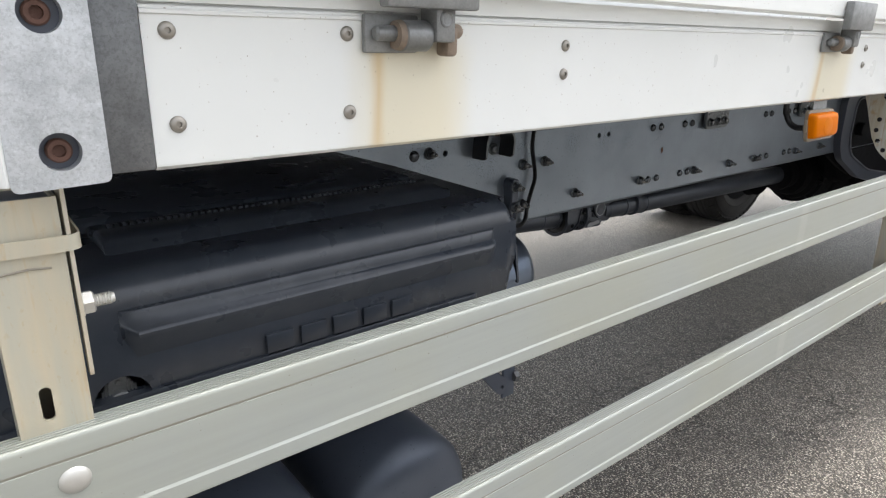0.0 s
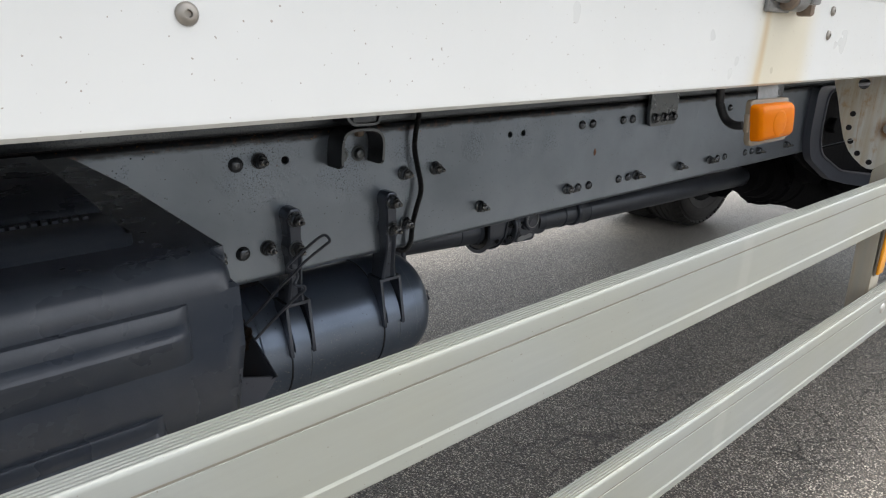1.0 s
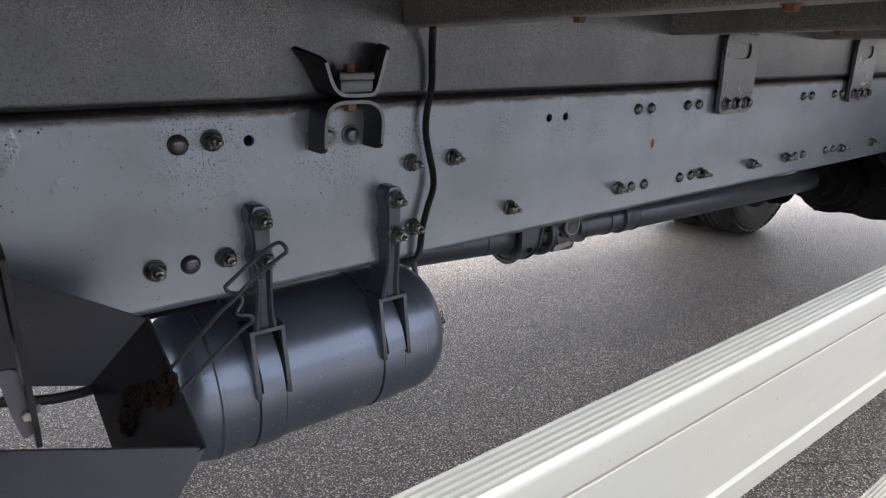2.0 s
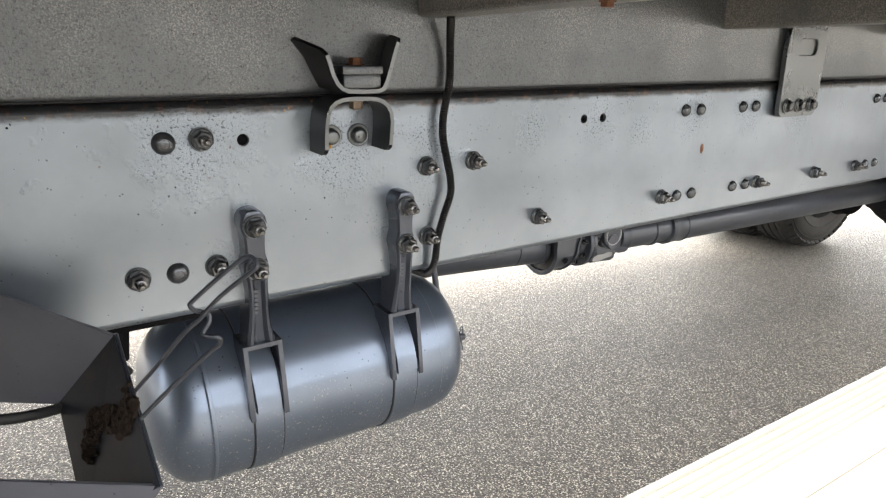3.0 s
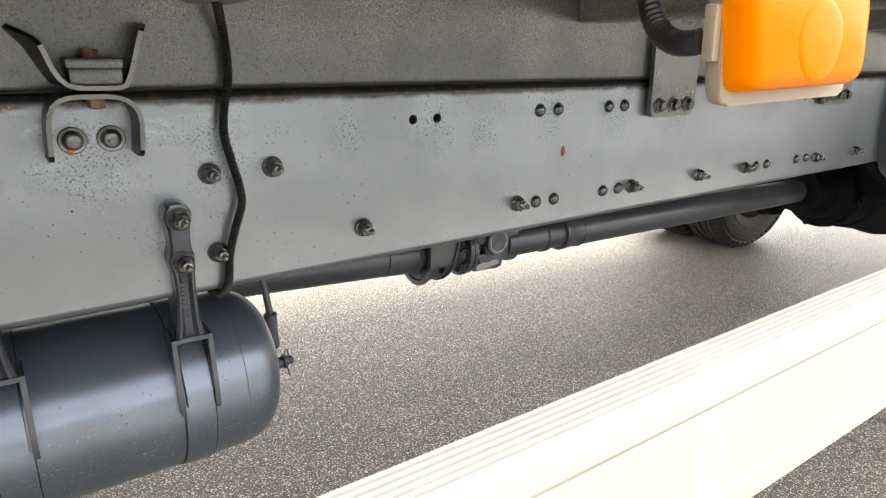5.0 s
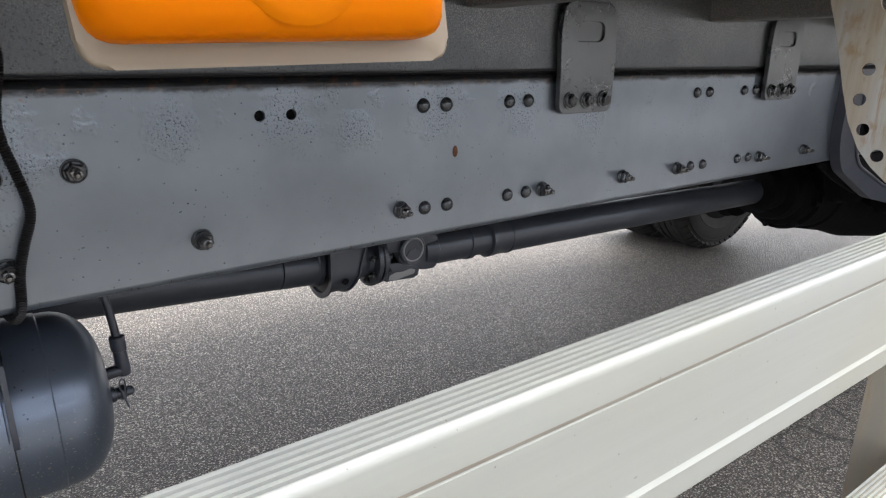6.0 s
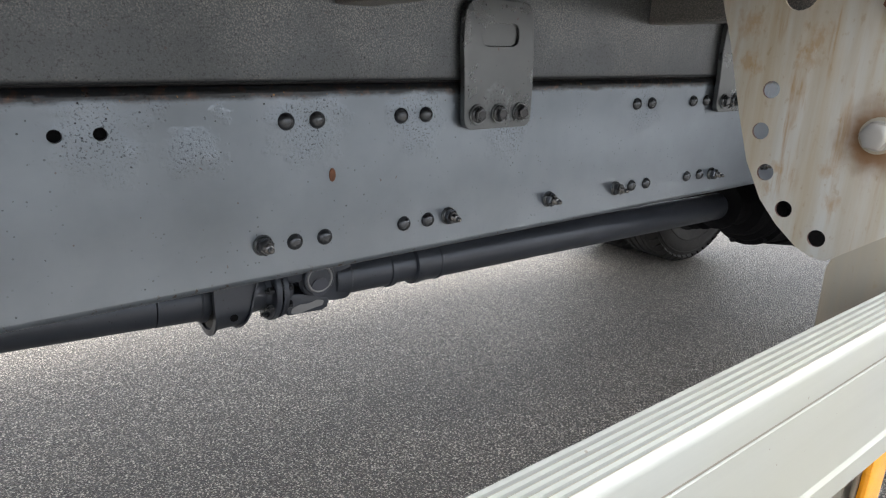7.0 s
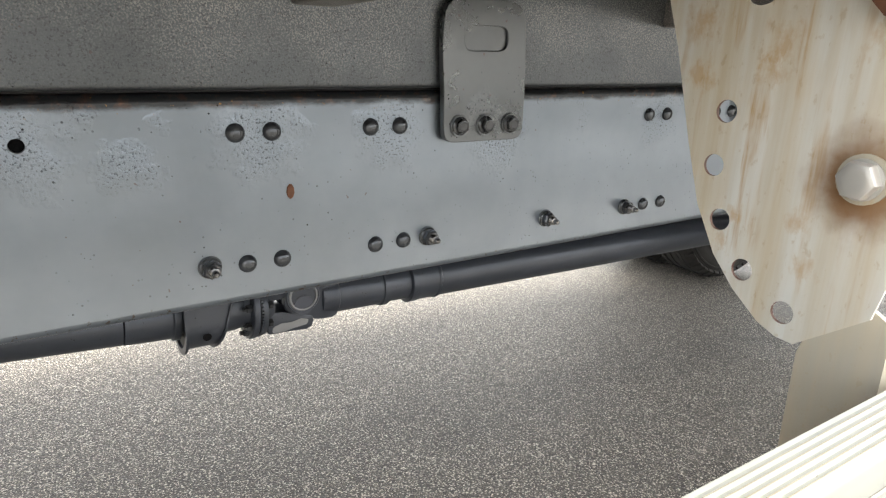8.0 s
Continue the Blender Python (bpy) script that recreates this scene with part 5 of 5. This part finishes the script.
# ---- battery box ----
def build_battery_box():
    b = thing("battery_box", (-1.5, -0.35, 0.72), "black plastic battery box cover with moulded ridges", "battery box")
    x0, x1 = -2.15, -1.012
    plain = [(-0.06, 0.74), (-0.59, 0.74), (-0.622, 0.78), (-0.638, 0.85), (-0.6385, 0.90), (-0.636, 0.955)] + arc(-0.606, 0.958, 0.030, 180, 90, 8) + [(-0.545, 0.988), (-0.30, 0.988), (-0.06, 0.988)]
    # round opening in the front wall: the cover steps back behind it
    ha, hb, hz = -1.628, -1.558, (0.80, 0.893)
    recess = plain[:3] + [(-0.626, hz[0]), (-0.56, hz[0]), (-0.56, hz[1]), (-0.6384, hz[1])] + plain[4:]
    part("cover", prism(plain, hb, x1, "x", bevel=0.022, ends=(1,)), PLASTIC, b, smooth=45)
    part("cover", prism(recess, ha, hb, "x"), PLASTIC, b, smooth=45)
    part("cover", prism(plain, x0, ha, "x"), PLASTIC, b, smooth=45)
    part("opening_wall", plate([(ha, hz[0]), (hb, hz[0]), (hb, hz[1]), (ha, hz[1])], [ring2d(-1.593, 0.851, 0.0295, 32)], -0.6384, -0.634, "y"), PLASTIC, b)
    crest = [(-0.560, 0.984), (-0.553, 0.990), (-0.543, 0.992), (-0.536, 0.997), (-0.528, 1.0), (-0.492, 1.002), (-0.487, 0.999), (-0.482, 0.996), (-0.44, 0.996), (-0.44, 0.984)]
    part("raised_top", prism(crest, -1.574, x1 - 0.062, "x", bevel=0.007), PLASTIC, b, smooth=45)
    part("raised_top", prism([(-0.452, 0.984), (-0.447, 0.996), (-0.438, 1.001), (-0.1, 1.001), (-0.1, 0.984)], -1.588, x1 - 0.062, "x", bevel=0.006), PLASTIC, b, smooth=45)

    def ridge(xa, xb, top, crest, low, proud):
        bm = bmesh.new()
        y = -0.6375
        rows = []
        for x, f in ((xa, 0.0), (xa + 0.013, 1.0), (xb - 0.024, 1.0), (xb - 0.014, 0.94), (xb - 0.008, 0.72), (xb - 0.003, 0.36), (xb, 0.0)):
            rows.append([bm.verts.new(p) for p in ((x, y + 0.012, top), (x, y - proud * 0.3 * f, top - 0.001), (x, y - proud * 0.42 * f, top - 0.004), (x, y - proud * 0.45 * f, crest + 0.007), (x, y - proud * 0.9 * f, crest + 0.003), (x, y - proud * f, crest - 0.001), (x, y - proud * 0.92 * f, crest - 0.006), (x, y, low - (0.008 if x == xa else 0)), (x, y + 0.012, low))])
        for p, q in zip(rows, rows[1:]):
            for k in range(9):
                bm.faces.new((p[k], p[(k + 1) % 9], q[(k + 1) % 9], q[k]))
        bm.faces.new(rows[0])
        bm.faces.new(rows[-1][::-1])
        return bm
    part("ridge", ridge(-1.586, -1.060, 0.954, 0.932, 0.896, 0.020), PLASTIC, b, smooth=40)
    part("ridge", ridge(-1.9, -1.09, 0.857, 0.836, 0.79, 0.016), PLASTIC, b, smooth=40)
    teeth = bmesh.new()
    for k in range(60):
        x = -1.556 + 0.0086 * k
        if x < x1 - 0.085:
            add_box(teeth, x, x + 0.0045, -0.487, -0.477, 0.994, 1.0035)
    part("grip_teeth", teeth, PLASTIC, b, smooth=0)
    # the raised maker's mark: five plain bars
    for k in range(5):
        x = -1.432 + 0.0455 * k
        part("raised_mark", box(x, x + 0.036, -0.6435, -0.6375, 0.859, 0.8835, bevel=0.0018), PLASTIC, b, "raised plain bar")
    clip = prism(round2d([(-1.613, 0.83), (-1.609, 0.866), (-1.602, 0.8755), (-1.588, 0.8755), (-1.579, 0.866), (-1.575, 0.83)], 0.006), -0.626, -0.60, "y")
    for k in range(3):
        for sgn in (-1, 1):
            x = -1.594 + sgn * (0.0095 + 0.0035 * k)
            add_box(clip, x - 0.0008, x + 0.0008, -0.6285, -0.6255, 0.832, 0.871 - 0.004 * k)
    add_lathe(clip, (-1.594, -0.626, 0.869), (0, -1, 0), [(0, 0.003), (0.002, 0.0025), (0.0022, 0)], 12)
    add_lathe(clip, (-1.594, -0.626, 0.847), (0, -1, 0), [(0, 0.0125), (0.006, 0.0125), (0.007, 0.010), (0.003, 0.0095), (0.003, 0)], 20)
    part("pale_plug", lathe((-1.592, -0.632, 0.845), (0, -1, 0), [(0, 0.008), (0.002, 0.0075), (0.003, 0)], 16), LAMP_BASE, b, "pale plug end in the opening")
    part("cable_clip", clip, CAST_GREY, b, "ribbed grey plastic clip")
    tab = box(-1.0, -0.972, -0.615, -0.609, 0.625, 0.745, bevel=0.002)
    add_box(tab, -1.0, -0.972, -0.609, -0.58, 0.738, 0.744)
    lock = part("lock_tab", tab, CROSS_TANK, b, "grey steel locking tab below the cover")
    part("lock_lever", plate(round2d([(-1.066, 0.70), (-1.05, 0.712), (-1.0, 0.668), (-1.004, 0.645), (-1.018, 0.643)], 0.008), [ring2d(-1.012, 0.657, 0.004, 12)], -0.625, -0.6155, "y"), DARK_PAINT, lock)
    part("pivot_bolt", lathe((-0.978, -0.615, 0.662), (1, 0, 0), [(0, 0.010), (0.010, 0.010), (0.012, 0.008)], 6), ZINC_DARK, lock)
    return b


build_battery_box()

divider = thing("divider_plate", (-0.976, -0.26, 0.70), "thin dark steel divider plate beside the battery carrier", "bracket")
part("sheet", plate(round2d([(-0.305, 0.90), (-0.305, 0.735), (-0.285, 0.70), (-0.2, 0.69), (-0.2, 0.90)], 0.006), [], -0.9795, -0.9745, "x"), MOUNT_PAINT, divider)
part("bolt", lathe((-0.9745, -0.292, 0.744), (1, 0, 0), [(0, 0.007), (0.003, 0.007), (0.0045, 0.0055)], 6), ZINC_BOLT, divider, "bright bolt head")
clamp = thing("battery_clamp", (-1.022, -0.30, 0.73), "red plastic battery clamp cap on a dark cable", "battery clamp")
cap = lathe((-1.022, -0.30, 0.734), (0, 0, 1), [(0, 0.006), (0.003, 0.0095), (0.012, 0.0105), (0.018, 0.008), (0.021, 0.0085), (0.03, 0.0095), (0.036, 0.006), (0.037, 0)], 18)
part("cap", cap, RED, clamp, smooth=60)
part("cable", tube(curve([(-1.022, -0.30, 0.738), (-1.024, -0.25, 0.70), (-1.035, -0.16, 0.70), (-1.06, -0.12, 0.705)], 6), 0.005, 10), RUBBER, clamp)
holder = thing("clamp_plate", (-0.985, -0.30, 0.72), "dark bent steel clamp plate with a bright bolt", "bracket")
part("plate", prism(round2d([(-0.999, 0.795), (-0.983, 0.793), (-0.9765, 0.752), (-0.974, 0.728), (-0.988, 0.720), (-0.993, 0.742)], 0.004), -0.296, -0.292, "y", bevel=0.0008), CARRIER_PAINT, holder)
part("bolt", lathe((-0.9815, -0.296, 0.744), (0, -1, 0.3), [(0, 0.0055), (0.003, 0.0055), (0.004, 0.004)], 6), ZINC_BOLT, holder, "bright bolt head")
single("brake_hose", tube(curve([(-1.06, -0.12, 0.70), (-1.0, -0.11, 0.672), (-0.94, -0.1, 0.652), (-0.88, -0.07, 0.64), (-0.82, -0.02, 0.64)], 6), 0.0065, 12), RUBBER, "black rubber hose below the carrier", "hose")
clip = thing("rail_clip", (-0.8, 0.06, 0.62), "small black bracket under the frame rail, with a strip for its shadow line", "bracket")
# black strip put in for the shadow line under the rail
part("strip", box(-0.835, -0.70, 0.03, 0.075, 0.672, 0.6895, bevel=0.002), GREASE_SHADE, clip)
part("tab", prism(round2d([(-0.834, 0.673), (-0.822, 0.62), (-0.812, 0.62), (-0.806, 0.673)], 0.004), 0.05, 0.075, "y"), GREASE_SHADE, clip)


# ---- propeller shaft ----
def build_shaft():
    s = thing("propeller_shaft", (1.0, 0.40, 0.48), "dark painted propeller shaft with centre bearing and joint", "propeller shaft")
    y = 0.40

    def front(x):
        return 0.5414 - 0.0646 * x

    def rear(x):
        return 0.524 - 0.0241 * x
    part("front_tube", rod((-2.2, y, front(-2.2)), (0.166, y, front(0.166)), 0.047, 32), SHAFT_PAINT, s)
    part("sleeve", lathe((0.168, y, front(0.168)), (1, 0, -0.0646), [(0, 0.046), (0.001, 0.0478), (0.085, 0.0478), (0.088, 0.052), (0.10, 0.052), (0.102, 0.04), (0.22, 0.04)], 32), SHAFT_PAINT, s)
    # U-shaped cradle with a rim along each edge
    z = front(0.30)
    cradle = bmesh.new()
    line = [(-0.066, 0.17), (-0.066, 0.05), (-0.068, 0.0)] + [(-0.072 * math.cos(radians(a)), -0.072 * math.sin(radians(a))) for a in range(12, 180, 12)] + [(0.068, 0.0), (0.066, 0.05), (0.066, 0.17)]

    def wide(dz):
        f = (dz + 0.072) / 0.242
        return 0.272 + 0.004 * f, 0.325 + 0.075 * f
    for lo, hi, out in ((0, 1, 0.0), (0, 0, 0.009), (1, 1, 0.006)):
        rows = []
        for dy, dz in line:
            a, b = wide(dz)
            xa, xb = (a, b) if lo != hi else ((a - 0.005, a) if lo == 0 else (b, b + 0.004))
            d = Vector((dy, min(dz, 0.0))).normalized() if dz < 0.01 else Vector((math.copysign(1, dy), 0))
            p, q = Vector((dy, dz)) + d * out, Vector((dy, dz)) - d * 0.004
            rows.append([cradle.verts.new(v) for v in ((xa, y + p.x, z + p.y), (xb, y + p.x, z + p.y), (xb, y + q.x, z + q.y), (xa, y + q.x, z + q.y))])
        for p, q in zip(rows, rows[1:]):
            for k in range(4):
                cradle.faces.new((p[k], p[(k + 1) % 4], q[(k + 1) % 4], q[k]))
        cradle.faces.new(rows[0])
        cradle.faces.new(rows[-1][::-1])
    bearing = part("centre_bearing", cradle, SHAFT_PAINT, s, smooth=40)
    part("rubber_ring", lathe((0.276, y, z), (1, 0, -0.0646), [(0, 0.045), (0.0, 0.066), (0.046, 0.066), (0.046, 0.045)], 30), RUBBER, bearing, "black rubber bearing ring")
    # flat black disc stands for the shaded inside of the hole
    part("bolt_hole", lathe((0.308, y - 0.0705, z - 0.028), (0, -1, -0.2), [(0, 0.0085), (0.0012, 0.0085)], 14), GREASE_SHADE, bearing)
    z = front(0.40)
    fl = lathe((0.345, y, front(0.345)), (1, 0, -0.06), [(0, 0.05), (0.03, 0.048), (0.045, 0.045), (0.056, 0.05), (0.058, 0.070), (0.060, 0.0715), (0.070, 0.0715), (0.072, 0.069), (0.0725, 0.06)], 36)
    flange = part("flange", fl, SHAFT_PAINT, s)
    teeth = bmesh.new()
    for k in range(60):
        a = 2 * math.pi * k / 60
        m = Matrix.Translation((0.4215, y, z - 0.001)) @ Matrix.Rotation(a, 4, "X") @ Matrix.Translation((0, 0, 0.066)) @ Matrix.Diagonal((0.005, 0.0036, 0.007, 1))
        bmesh.ops.create_cube(teeth, size=1, matrix=m)
    tagged(part("toothed_edge", teeth, SHAFT_PAINT, flange, smooth=0), kind="stuff")
    part("companion_flange", lathe((0.424, y, z - 0.002), (1, 0, -0.03), [(0, 0.066), (0.010, 0.066), (0.012, 0.06), (0.016, 0.045), (0.03, 0.04)], 32), SHAFT_PAINT, flange)
    for a in (165, 210, 250, 300):
        q = Vector((0.402, y + 0.056 * math.cos(radians(a)), z + 0.056 * math.sin(radians(a))))
        part("flange_bolt", lathe(q, (-1, 0, 0), [(0, 0.0088), (0.010, 0.0088), (0.012, 0.007), (0.012, 0.005), (0.018, 0.0048)], 6), BOLT_PAINT, flange)
        q.x = 0.437
        part("flange_bolt", lathe(q, (1, 0, 0), [(0, 0.0085), (0.008, 0.0085), (0.009, 0.007)], 6), BOLT_PAINT, flange)
    # yoke ears above and below, cross piece and bearing cups
    ear = bmesh.new()
    for sgn in (-1, 1):
        prof = round2d([(0.438, z + sgn * 0.02), (0.438, z + sgn * 0.062), (0.53, z + sgn * 0.066), (0.541, z + sgn * 0.055), (0.541, z + sgn * 0.036), (0.50, z + sgn * 0.026), (0.462, z + sgn * 0.012)], 0.006, 3)
        add_prism(ear, prof, y - 0.038, y + 0.038, "y", bevel=0.004)
    yoke = part("yoke", ear, SHAFT_PAINT, s, smooth=40)
    scrape = round2d([(0.447, z - 0.0585), (0.470, z - 0.0612), (0.492, z - 0.0570), (0.525, z - 0.0535), (0.529, z - 0.0430), (0.512, z - 0.0375), (0.490, z - 0.0420), (0.468, z - 0.0400), (0.449, z - 0.0460)], 0.004, 3)
    part("bare_patch", plate(scrape, [], y - 0.0388, y - 0.0378, "y"), THREAD, yoke, "scraped bare metal")
    zc = rear(0.515)
    part("cross_piece", rod((0.515, y - 0.05, zc), (0.515, y + 0.05, zc), 0.022, 16), DARK_PAINT, s)
    cup = lathe((0.515, y - 0.036, zc + 0.02), (0, -1, 0), [(0, 0.038), (0.010, 0.038), (0.0125, 0.036), (0.0125, 0.031), (0.010, 0.030), (0.010, 0.028), (0.0118, 0.027), (0.0118, 0)], 30)
    part("joint_cup", cup, SHAFT_PAINT, s, "round bearing cup with a bright snap ring")
    part("snap_ring", tube([(0.515 + 0.0295 * math.cos(2 * math.pi * k / 28), y - 0.0482, zc + 0.02 + 0.0295 * math.sin(2 * math.pi * k / 28)) for k in range(28)], 0.0030, 8, closed=True), THREAD, s)
    arm = prism(round2d([(0.478, zc + 0.05), (0.478, zc - 0.014), (0.51, zc - 0.028), (0.55, zc - 0.045), (0.60, zc - 0.047), (0.60, zc + 0.047), (0.55, zc + 0.045)], 0.015, 4), y - 0.037, y - 0.018, "y", bevel=0.004)
    add_prism(arm, round2d([(0.478, zc + 0.05), (0.478, zc - 0.014), (0.51, zc - 0.028), (0.55, zc - 0.045), (0.60, zc - 0.047), (0.60, zc + 0.047), (0.55, zc + 0.045)], 0.015, 4), y + 0.018, y + 0.037, "y", bevel=0.004)
    part("slip_yoke", arm, SHAFT_PAINT, s, smooth=40)
    neck = lathe((0.56, y, rear(0.56)), (1, 0, -0.0241), [(0, 0.030), (0.004, 0.045), (0.03, 0.0475), (0.034, 0.049), (0.04, 0.049), (0.042, 0.0465), (0.152, 0.0465), (0.154, 0.0505), (0.168, 0.0505), (0.170, 0.0445), (0.226, 0.0445), (0.228, 0.0545), (0.248, 0.0545), (0.254, 0.052), (0.30, 0.052), (0.303, 0.0545), (0.307, 0.0545), (0.31, 0.0505)], 32)
    part("slip_joint", neck, SHAFT_PAINT, s)
    part("rear_tube", rod((0.868, y, rear(0.868)), (2.62, y, rear(2.62)), 0.0505, 32), SHAFT_PAINT, s)


build_shaft()


# ---- rear axle and wheels ----
AX = 3.43


def build_axle():
    z = ground_z(AX, 0.40) + 0.5
    a = thing("rear_axle", (AX, 0.40, z - 0.25), "black rear axle with a round differential housing", "axle")
    part("beam", lathe((AX, -0.35, z), (0, 1, 0), [(0, 0.085), (0.33, 0.09), (0.50, 0.14), (0.58, 0.21), (0.75, 0.255), (0.92, 0.21), (1.0, 0.14), (1.2, 0.09), (1.5, 0.085)], 32), GREASE_SHADE, a, smooth=50)
    part("pinion_housing", lathe((AX, 0.40, z), (-1, 0, 0.11), [(0, 0.25), (0.3, 0.235), (0.5, 0.2), (0.75, 0.178), (0.76, 0.168), (0.9, 0.16), (0.905, 0.172), (0.935, 0.172), (0.94, 0.155), (0.98, 0.15), (1.0, 0.13), (1.06, 0.12), (1.07, 0.085), (1.16, 0.08), (1.165, 0.095), (1.19, 0.095), (1.2, 0.05)], 28), GREASE_SHADE, a)
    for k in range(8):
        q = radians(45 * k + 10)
        part("housing_bolt", lathe((AX - 0.935, 0.40 + 0.162 * math.cos(q), z + 0.102 + 0.162 * math.sin(q)), (-1, 0, 0.11), [(0, 0.012), (0.04, 0.012), (0.042, 0.009)], 6), GREASE_SHADE, a)
    # round lumps added for a black mass of unidentified parts by the axle
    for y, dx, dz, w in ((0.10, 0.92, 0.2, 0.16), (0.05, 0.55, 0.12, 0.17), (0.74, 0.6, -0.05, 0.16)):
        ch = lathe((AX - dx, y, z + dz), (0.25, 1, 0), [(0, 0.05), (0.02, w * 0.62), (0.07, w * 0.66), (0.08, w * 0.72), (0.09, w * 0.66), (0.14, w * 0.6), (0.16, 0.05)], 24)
        part("black_mass", ch, GREASE_SHADE, a, smooth=40)
    return a


axle = build_axle()


def build_wheel(y):
    r, w = 0.5, 0.28
    z = ground_z(AX, y + w / 2) + r - 0.004
    side = [(0.045, 0.285), (0.03, 0.288), (0.018, 0.296), (0.012, 0.302), (0.008, 0.306), (0.0, 0.33), (-0.007, 0.352), (-0.010, 0.353), (-0.0105, 0.359), (-0.008, 0.36), (-0.0095, 0.395), (-0.006, 0.42), (-0.002, 0.432), (-0.004, 0.434), (-0.002, 0.441), (0.004, 0.443), (0.012, 0.466), (0.026, 0.486), (0.04, 0.495), (0.06, 0.5), (0.085, 0.5), (0.087, 0.486), (0.095, 0.486), (0.097, 0.501), (w / 2 - 0.006, 0.502), (w / 2 - 0.004, 0.487)]
    prof = side + [(w - q, rr) for q, rr in reversed(side)]
    tyre = lathe((AX, y, z), (0, 1, 0), prof, 72)
    wh = part("wheel", tyre, TREAD, axle, "black truck tyre on a dark steel rim", smooth=40)
    blocks = bmesh.new()
    for k in range(52):
        a = 2 * math.pi * k / 52
        for s, tilt in ((0.022, 0.75), (w - 0.022, -0.75)):
            m = Matrix.Translation((AX, y + s, z)) @ Matrix.Rotation(a, 4, "Y") @ Matrix.Translation((0, 0, r - 0.022)) @ Matrix.Rotation(tilt, 4, "X") @ Matrix.Diagonal((0.042, 0.052, 0.022, 1))
            bmesh.ops.create_cube(blocks, size=1, matrix=m)
        for s in (0.073, w - 0.073):
            m = Matrix.Translation((AX, y + s, z)) @ Matrix.Rotation(a + 0.03, 4, "Y") @ Matrix.Translation((0, 0, r - 0.002)) @ Matrix.Rotation(0.25, 4, "Z") @ Matrix.Diagonal((0.046, 0.024, 0.012, 1))
            bmesh.ops.create_cube(blocks, size=1, matrix=m)
    tagged(part("tread_rest", blocks, TREAD, wh, smooth=0), kind="stuff")
    part("rim", lathe((AX, y + 0.01, z), (0, 1, 0), [(0, 0.298), (0.006, 0.292), (0.02, 0.272), (0.06, 0.262), (0.064, 0.245), (0.05, 0.238), (0.05, 0.15), (0.045, 0.12), (0.045, 0)], 36), GREASE_SHADE, wh)


for y in (1.18, 1.51, -0.58, -0.91):
    build_wheel(y)


# ---- suspension hanger on the rail ----
def build_suspension():
    h = thing("spring_hanger", (2.4, -0.02, 0.45), "black cast suspension hanger with a broad rounded rim", "suspension")
    outer = round2d([(1.89, 0.986), (1.893, 0.765), (1.945, 0.665), (2.24, 0.533), (2.6, 0.455), (3.04, 0.383), (3.4, 0.345), (3.4, 0.986)], 0.05)
    inner = round2d([(2.005, 0.965), (2.003, 0.765), (2.06, 0.675), (2.36, 0.56), (2.98, 0.463), (3.3, 0.43), (3.3, 0.965)], 0.06)
    bm = plate(outer, [inner], -0.034, -0.0005, "y")
    part("rim", bm, DARK_PAINT, h, smooth=30)
    part("lip", tube([(a, -0.036, b) for a, b in inner], 0.006, 8, closed=True), DARK_PAINT, h, "worn raised lip")
    # black sheets stand for the shade inside the hanger's open pocket
    part("pocket_shade", plate(round2d([(1.9, 0.68), (2.05, 0.61), (2.24, 0.54), (3.04, 0.39), (3.39, 0.355), (3.39, 0.68)], 0.02), [], 0.02, 0.032, "y"), GREASE_SHADE, h)
    part("pocket_shade", plate([(1.99, 0.70), (3.31, 0.70), (3.31, 0.97), (1.99, 0.97)], [], -0.006, -0.002, "y"), GREASE_SHADE, h)
    part("pin_boss", rod((2.16, -0.045, 0.80), (2.16, -0.006, 0.80), 0.035, 20, 0.004), GREASE_SHADE, h)


build_suspension()


# ---- two cross-mounted tanks below the battery box ----
def build_cross_tank(x, z, r):
    t = thing("air_tank", (x, -0.2, z - r), "blue-grey painted air tank mounted crosswise under the battery box", "air tank", "crosswise air tanks")
    y0, d = -0.60, 0.06
    prof = [(0, 0)] + [(d * (1 - math.cos(radians(9 * k))), r * math.sin(radians(9 * k)) ** 0.7) for k in range(1, 11)] + [(0.5, r), (0.55, 0)]
    part("shell", lathe((x, y0, z), (0, 1, 0), prof, 48), CROSS_TANK, t, smooth=40)
    part("plug", lathe((x + 0.032, y0 + 0.008, z + 0.014), (0.1, -1, 0.1), [(0, 0.014), (0.012, 0.014), (0.014, 0.0105), (0.024, 0.0105), (0.026, 0.006)], 12), SHAFT_PAINT, t)


build_cross_tank(-1.16, 0.45, 0.125)
build_cross_tank(-1.43, 0.45, 0.125)
